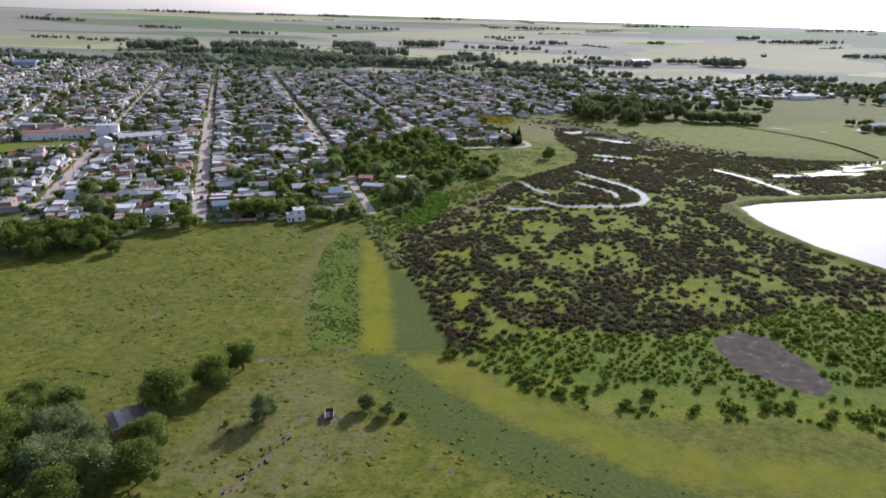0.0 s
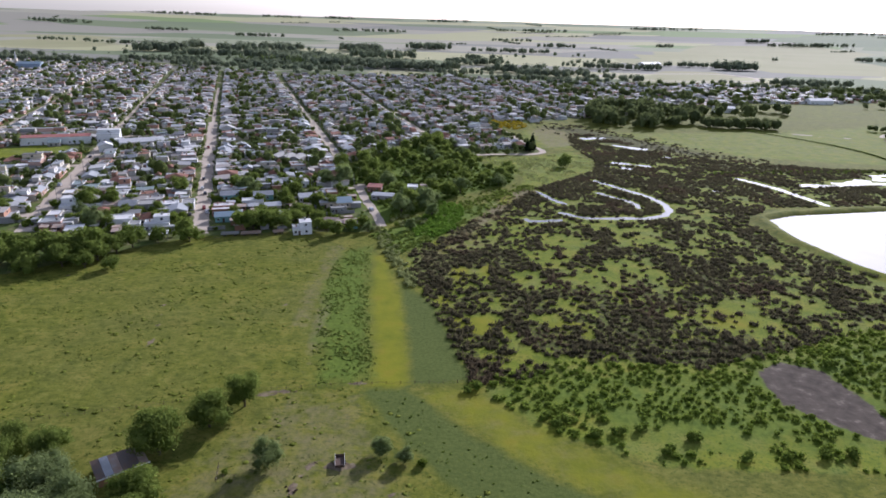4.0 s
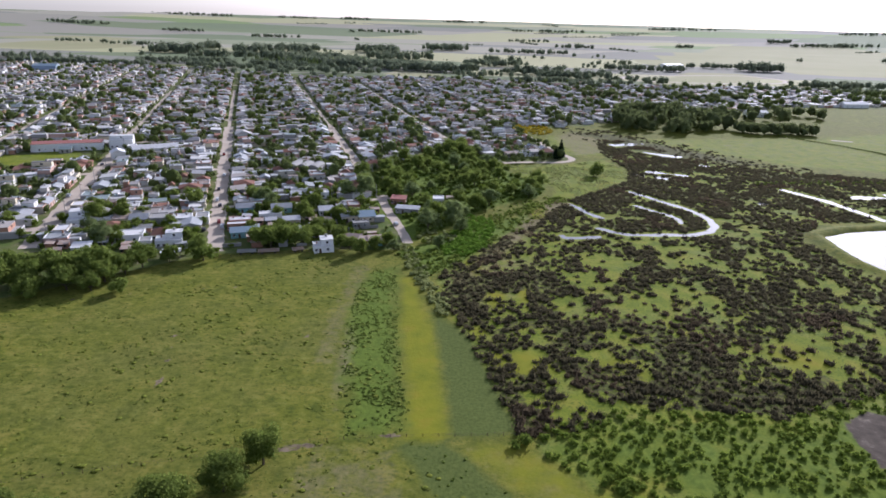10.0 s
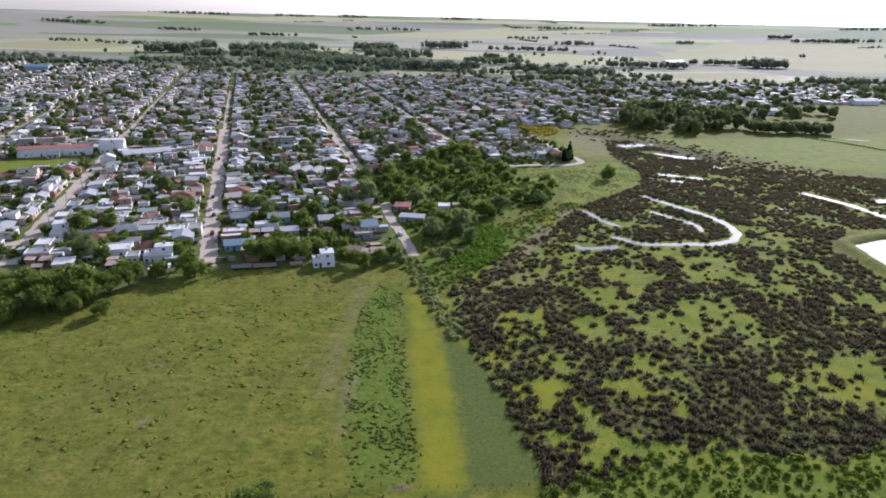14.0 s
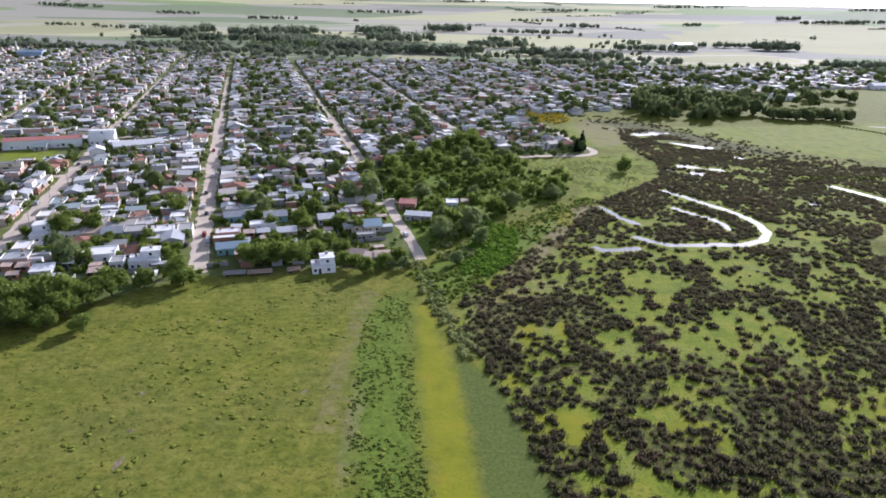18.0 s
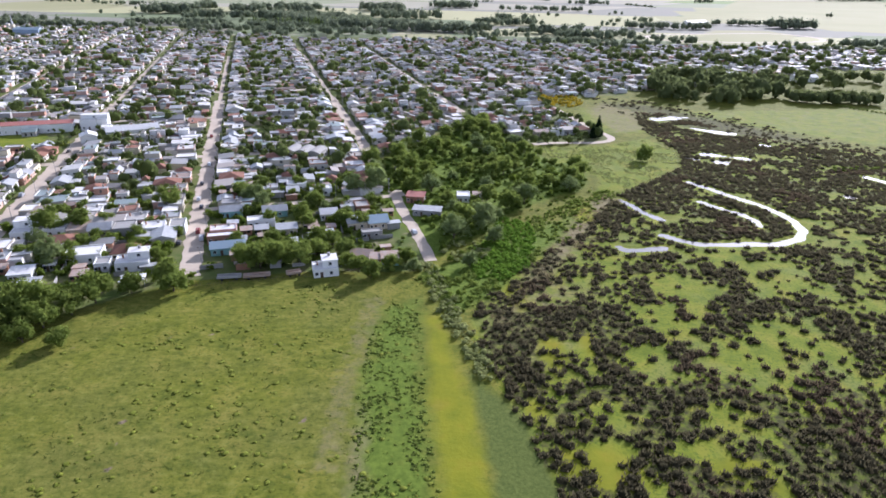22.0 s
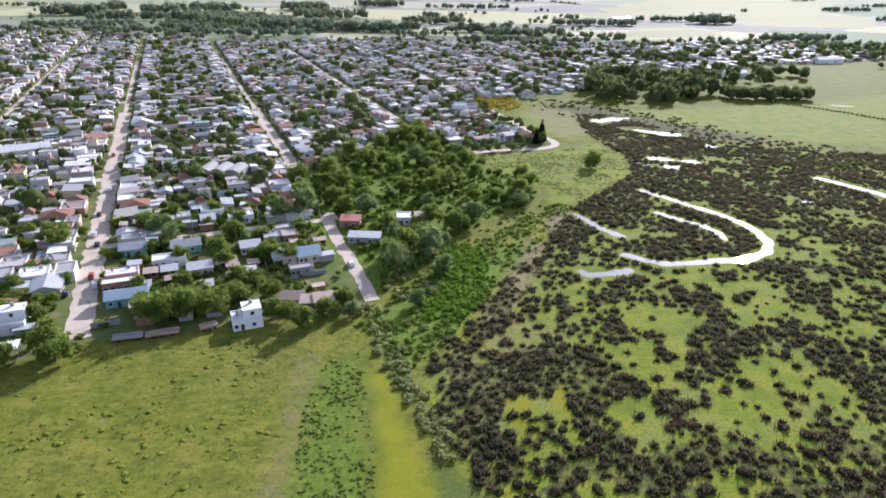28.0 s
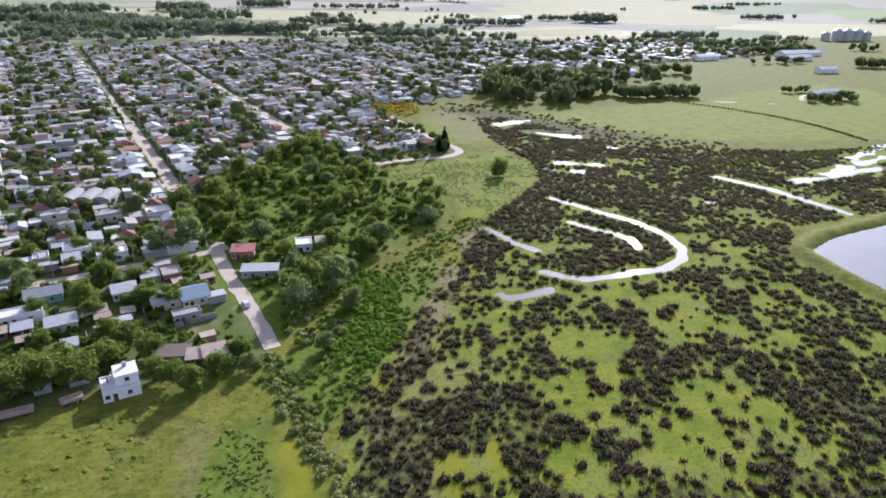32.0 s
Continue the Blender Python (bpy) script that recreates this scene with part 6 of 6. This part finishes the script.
far_trees("pasture_tussocks", dome(clod, 0.7, 2.2, 7) * (1, 1, 1, 0.3), "darker coarse grass tussocks on the pasture", 36, M_TUFT, 3, 1.2, 1)["category"] = "grass"
blades("pasture_grass", tuft, 0.9, 0.32, 8, M_GRASS, "short grazed grass tufts on the pasture", "grass", 26, 0.7)

# ---- vehicles, poles, fences and farm things ----
def car_proto(long, tall, label):
    root = tagged(new("car"), label, "car")
    w = 0.85
    side = [(-long / 2, 0.35), (-long / 2, 0.8), (-long * 0.42, 0.92), (-long * 0.28, tall), (long * 0.18, tall), (long * 0.30, 0.95), (long * 0.48, 0.82), (long / 2, 0.6), (long / 2, 0.35)]
    n = len(side)
    tuck = [w if z < 0.98 else w * 0.82 for _, z in side]
    v = [(x, -t, z) for (x, z), t in zip(side, tuck)] + [(x, t, z) for (x, z), t in zip(side, tuck)]
    part("body", mesh_of("body", v, [tuple(range(n)), tuple(range(2 * n - 1, n - 1, -1))] + [(k, n + k, n + (k + 1) % n, (k + 1) % n) for k in range(n)], M_BODY), root)
    part("windscreen", Solid().add([(long * 0.19, -w * 0.78, tall - 0.04), (long * 0.19, w * 0.78, tall - 0.04), (long * 0.305, w * 0.8, 1.0), (long * 0.305, -w * 0.8, 1.0), (long * 0.17, -w * 0.78, tall - 0.08), (long * 0.17, w * 0.78, tall - 0.08), (long * 0.28, w * 0.8, 0.98), (long * 0.28, -w * 0.8, 0.98)], [(0, 3, 2, 1), (4, 5, 6, 7), (0, 1, 5, 4), (1, 2, 6, 5), (2, 3, 7, 6), (3, 0, 4, 7)]).mesh("windscreen", M_GLASS), root)
    for s in (-1, 1):
        part("side_window", Solid().box(-long * 0.25, -0.02, 1.0, long * 0.17, 0.02, tall - 0.12).mesh("side_window", M_GLASS), root, at=Matrix.Translation((0, s * w * 0.86, 0)))
        for x in (-long * 0.31, long * 0.32):
            wheel = part("wheel", Solid().tube((0, -0.1, 0), (0, 0.1, 0), 0.32, 0.32, 12).mesh("wheel", M_RUBBER), root, at=Matrix.Translation((x, s * (w - 0.06), 0.32)))
            part("rim", Solid().tube((0, -0.12, 0), (0, 0.12, 0), 0.18, 0.18, 10).mesh("rim", M_ZINC), wheel)
        part("headlight", Solid().box(-0.04, -0.15, -0.06, 0.04, 0.15, 0.06).mesh("headlight", M_GLASS), root, at=Matrix.Translation((long * 0.49, s * 0.6, 0.68)))
    return root


CARS = [car_proto(4.2, 1.45, "small parked saloon car on the dirt street"), car_proto(4.8, 1.75, "parked pickup-sized car on the dirt street")]
STREET_TURN = math.degrees(math.atan2(ALONG.y, ALONG.x))
for k, (x, y, a) in enumerate(((-24, 339, 110), (-110, 334, STREET_TURN), (-113, 322, STREET_TURN), (-106, 327, STREET_TURN), (-119, 362, STREET_TURN), (-124, 372, STREET_TURN), (-131, 395, STREET_TURN), (-139, 428, STREET_TURN), (-150, 330, GRID_TURN), (-134, 336, GRID_TURN), (-168, 350, STREET_TURN), (-205, 372, STREET_TURN), (-57, 462, STREET_TURN), (-66, 492, STREET_TURN), (-226, 448, STREET_TURN), (-160, 490, STREET_TURN))):
    copy_thing(CARS[k % 2], pose(x, y, 0.1, 0, 0, a))["group"] = "cars parked along the streets"
for proto in CARS:
    for ob in (*proto.children_recursive, proto):
        bpy.data.objects.remove(ob)


def pole_proto():
    root = tagged(new("utility_pole"), "tall grey utility pole with a crossarm", "pole")
    part("pole", Solid().tube((0, 0, -0.3), (0, 0, 8), 0.15, 0.1, 8).mesh("pole", M_CONCRETE), root)
    part("crossarm", Solid().box(-0.9, -0.06, 7.3, 0.9, 0.06, 7.45).mesh("crossarm", M_DARK), root)
    cap = Solid().tube((0, 0, 7.45), (0, 0, 7.65), 0.05, 0.07, 6).mesh("insulator", M_WHITE)
    for x in (-0.8, 0, 0.8):
        part("insulator", cap, root, at=Matrix.Translation((x, 0.1 if x == 0 else 0, 0)))
    return root


pole = pole_proto()
for s, r0, r1 in ((-5, 318, 620), (-81.5, 345, 620), (82, 400, 620)):
    for r in np.arange(r0, r1, 34):
        x, y = town_place(s, r)
        copy_thing(pole, pose(x, y, 0, 0, 0, GRID_TURN))["group"] = "poles along the streets"
for s in np.arange(0, 78, 25):
    x, y = town_place(s, 382.5)
    copy_thing(pole, pose(x, y, 0, 0, 0, GRID_TURN + 90))["group"] = "poles along the streets"
for ob in (*pole.children_recursive, pole):
    bpy.data.objects.remove(ob)


def fence(points, gap, label, tall=1.2):
    root = tagged(new("fence"), label, "fence")
    post = Solid().tube((0, 0, -0.2), (0, 0, tall), 0.07, 0.06, 6).mesh("post", M_DARK)
    for (ax, ay), (bx, by) in zip(points, points[1:]):
        d = math.hypot(bx - ax, by - ay)
        for k in range(int(d / gap)):
            t = k * gap / d
            part("post", post, root, at=Matrix.Translation((ax + (bx - ax) * t, ay + (by - ay) * t, 0)))
        for z in (0.4, 0.75, 1.1):
            part("wire", Solid().tube((ax, ay, z), (bx, by, z), 0.012, 0.012, 4).mesh("wire", M_IRON), root)


fence([(-101, 146), (-60, 157), (-38, 164.5), (-11, 168.5), (22, 171)], 4.0, "old post and wire fence across the pasture")
fence([(-38, 133), (-37, 128), (-33, 130)], 1.5, "short broken corral fence of wooden posts", 1.5)
fence([(-97, 286), (-62, 295.5), (-56, 296)], 4.0, "post and wire fence along the pasture's edge")


def farm_shed():
    root = tagged(new("farm_shed"), "low farm shed with a patched grey tin roof among trees", "shed")
    part("wall", body_mesh(10, 6, 2.3, "lean", M_BRICK), root)
    sheet_w = 10.6 / 6
    for k in range(6):
        part("roof_sheet", lean_roof(sheet_w - 0.75, 6, 2.35 + 0.03 * (k % 2), 0.6).mesh("roof_sheet", (M_IRON, M_ZINC, M_RUST, M_IRON, M_IRON, M_RUST)[k]), root, at=Matrix.Translation((-5.3 + sheet_w * (k + 0.5), 0, 0)))
    part("door", Solid().box(-0.5, -0.06, 0, 0.5, 0.03, 1.95).mesh("door", M_DARK), root, at=Matrix.Translation((1, -3, 0)))
    part("gutter_board", Solid().box(-5.5, -0.08, 2.2, 5.5, 0.08, 2.45).mesh("gutter_board", M_WHITE), root, at=Matrix.Translation((0, -3.5, 0)))
    root.matrix_basis = pose(-59, 131, 0, 0, 0, 38)


farm_shed()


def cart():
    root = tagged(new("cart"), "old two-wheeled wooden cart standing on bare earth", "cart")
    part("bed", Solid().box(-1.1, -2, 0.7, 1.1, 2, 0.82).mesh("bed", M_DARK), root)
    for x in (-1.1, 1.06):
        part("side_board", Solid().box(x, -2, 0.82, x + 0.05, 2, 1.4).mesh("side_board", M_WHITE), root)
    for y in (-2, 1.95):
        part("end_board", Solid().box(-1.05, y, 0.82, 1.05, y + 0.05, 1.3).mesh("end_board", M_DARK), root)
    for x in (-1.25, 1.25):
        wheel = part("wheel", Solid().tube((-0.08, 0, 0), (0.08, 0, 0), 0.5, 0.5, 12).mesh("wheel", M_RUBBER), root, at=Matrix.Translation((x, 0, 0.5)))
        part("hub", Solid().tube((-0.1, 0, 0), (0.1, 0, 0), 0.12, 0.12, 8).mesh("hub", M_IRON), wheel)
    part("shaft", Solid().tube((0, -2, 0.7), (0, -4, 0.3), 0.06, 0.06, 6).mesh("shaft", M_DARK), root)
    root.matrix_basis = pose(-11, 135, 0, 0, 0, 8)


cart()


def trailer(x, y, turn, deck, label, long=7):
    root = tagged(new("trailer"), label, "trailer")
    part("deck", Solid().box(-long / 2, -1.2, 0.9, long / 2, 1.2, 1.1).mesh("deck", deck), root)
    for s in (-1, 1):
        part("rail", Solid().box(-long / 2, s * 1.18 - 0.04, 1.1, long / 2, s * 1.18 + 0.04, 1.7).mesh("rail", deck), root)
        for k in (-0.3, 0.3):
            part("wheel", Solid().tube((0, -0.14, 0), (0, 0.14, 0), 0.45, 0.45, 12).mesh("wheel", M_RUBBER), root, at=Matrix.Translation((long * k, s * 1.05, 0.45)))
    root.matrix_basis = pose(x, y, 0, 0, 0, turn)


trailer(-84, 293, 12, M_CONCRETE, "grey flat trailer parked at the pasture's edge", 8)
trailer(-75, 294.5, 14, M_RUST, "weathered flat trailer parked beside bushes", 9)
trailer(-63, 297.5, 24, M_RUST, "rusty trailer standing in weeds", 5)


def silo_row():
    for k, (x, y, r, h) in enumerate(((928, 1105, 9, 16), (948, 1105, 9, 16), (968, 1104, 9, 16), (986, 1103, 8, 13), (905, 1106, 7, 12))):
        root = tagged(new("silo"), "round metal grain silo with a conical roof", "silo", "grain silos")
        part("drum", Solid().tube((0, 0, 0), (0, 0, h), r, r, 20).mesh("drum", M_ZINC), root)
        part("cone", Solid().tube((0, 0, h), (0, 0, h + r * 0.45), r * 1.03, 0.4, 20).mesh("cone", M_ZINC), root)
        root.matrix_basis = pose(x, y, 0)


silo_row()
for x, y, w, d, a in ((-672, 1770, 62, 20, 18), (508, 1567, 60, 18, 30), (670, 900, 50, 16, 10), (700, 905, 30, 12, 10), (455, 625, 16, 8, 5), (470, 630, 22, 8, 5), (640, 860, 40, 12, 8), (345, 770, 24, 10, 6), (520, 880, 34, 12, 8), (590, 760, 26, 10, 5)):
    lot(x, y, w, d, 5, "gable", "long pale farm shed beyond the town", M_WHITE, M_MEMBRANE, turn=a, detail=1)
TRACK = [(330, 1200), (450, 1182), (585, 1222), (622, 1300), (575, 1368), (450, 1338), (340, 1290), (310, 1240), (330, 1200)]
strip("race_track", TRACK, 11, M_DIRT, 0.12, "pale oval race track beyond the houses", "track", 0.05, 0)
for line, w, word in (([(335, 632), (420, 600), (480, 590)], 4, "pale farm track across the meadow"), ([(420, 600), (450, 640), (520, 660)], 4, "pale farm track across the meadow")):
    strip("path", line, w, M_DIRT, 0.16, word, "path", 0.3)
ditch = [(306 + 55 * t + 22 * math.sin(t * 3.1), 639 - 153 * t) for t in np.linspace(0, 1, 60)]
far_trees("ditch_scrub", [(x, y, 2.6, 1.6) for x, y in ditch], "dark scrub line along a ditch", 51, M_SCRUB, 20, 1.0)
bank = [(200 + 180 * t, 446 + 26 * t) for t in np.linspace(0, 1, 70)]
far_trees("bank_scrub", [(x, y + 3 * math.sin(x), 2.8, 1.6) for x, y in bank], "low scrub along the channel bank", 52, M_SCRUB, 20, 1.0)
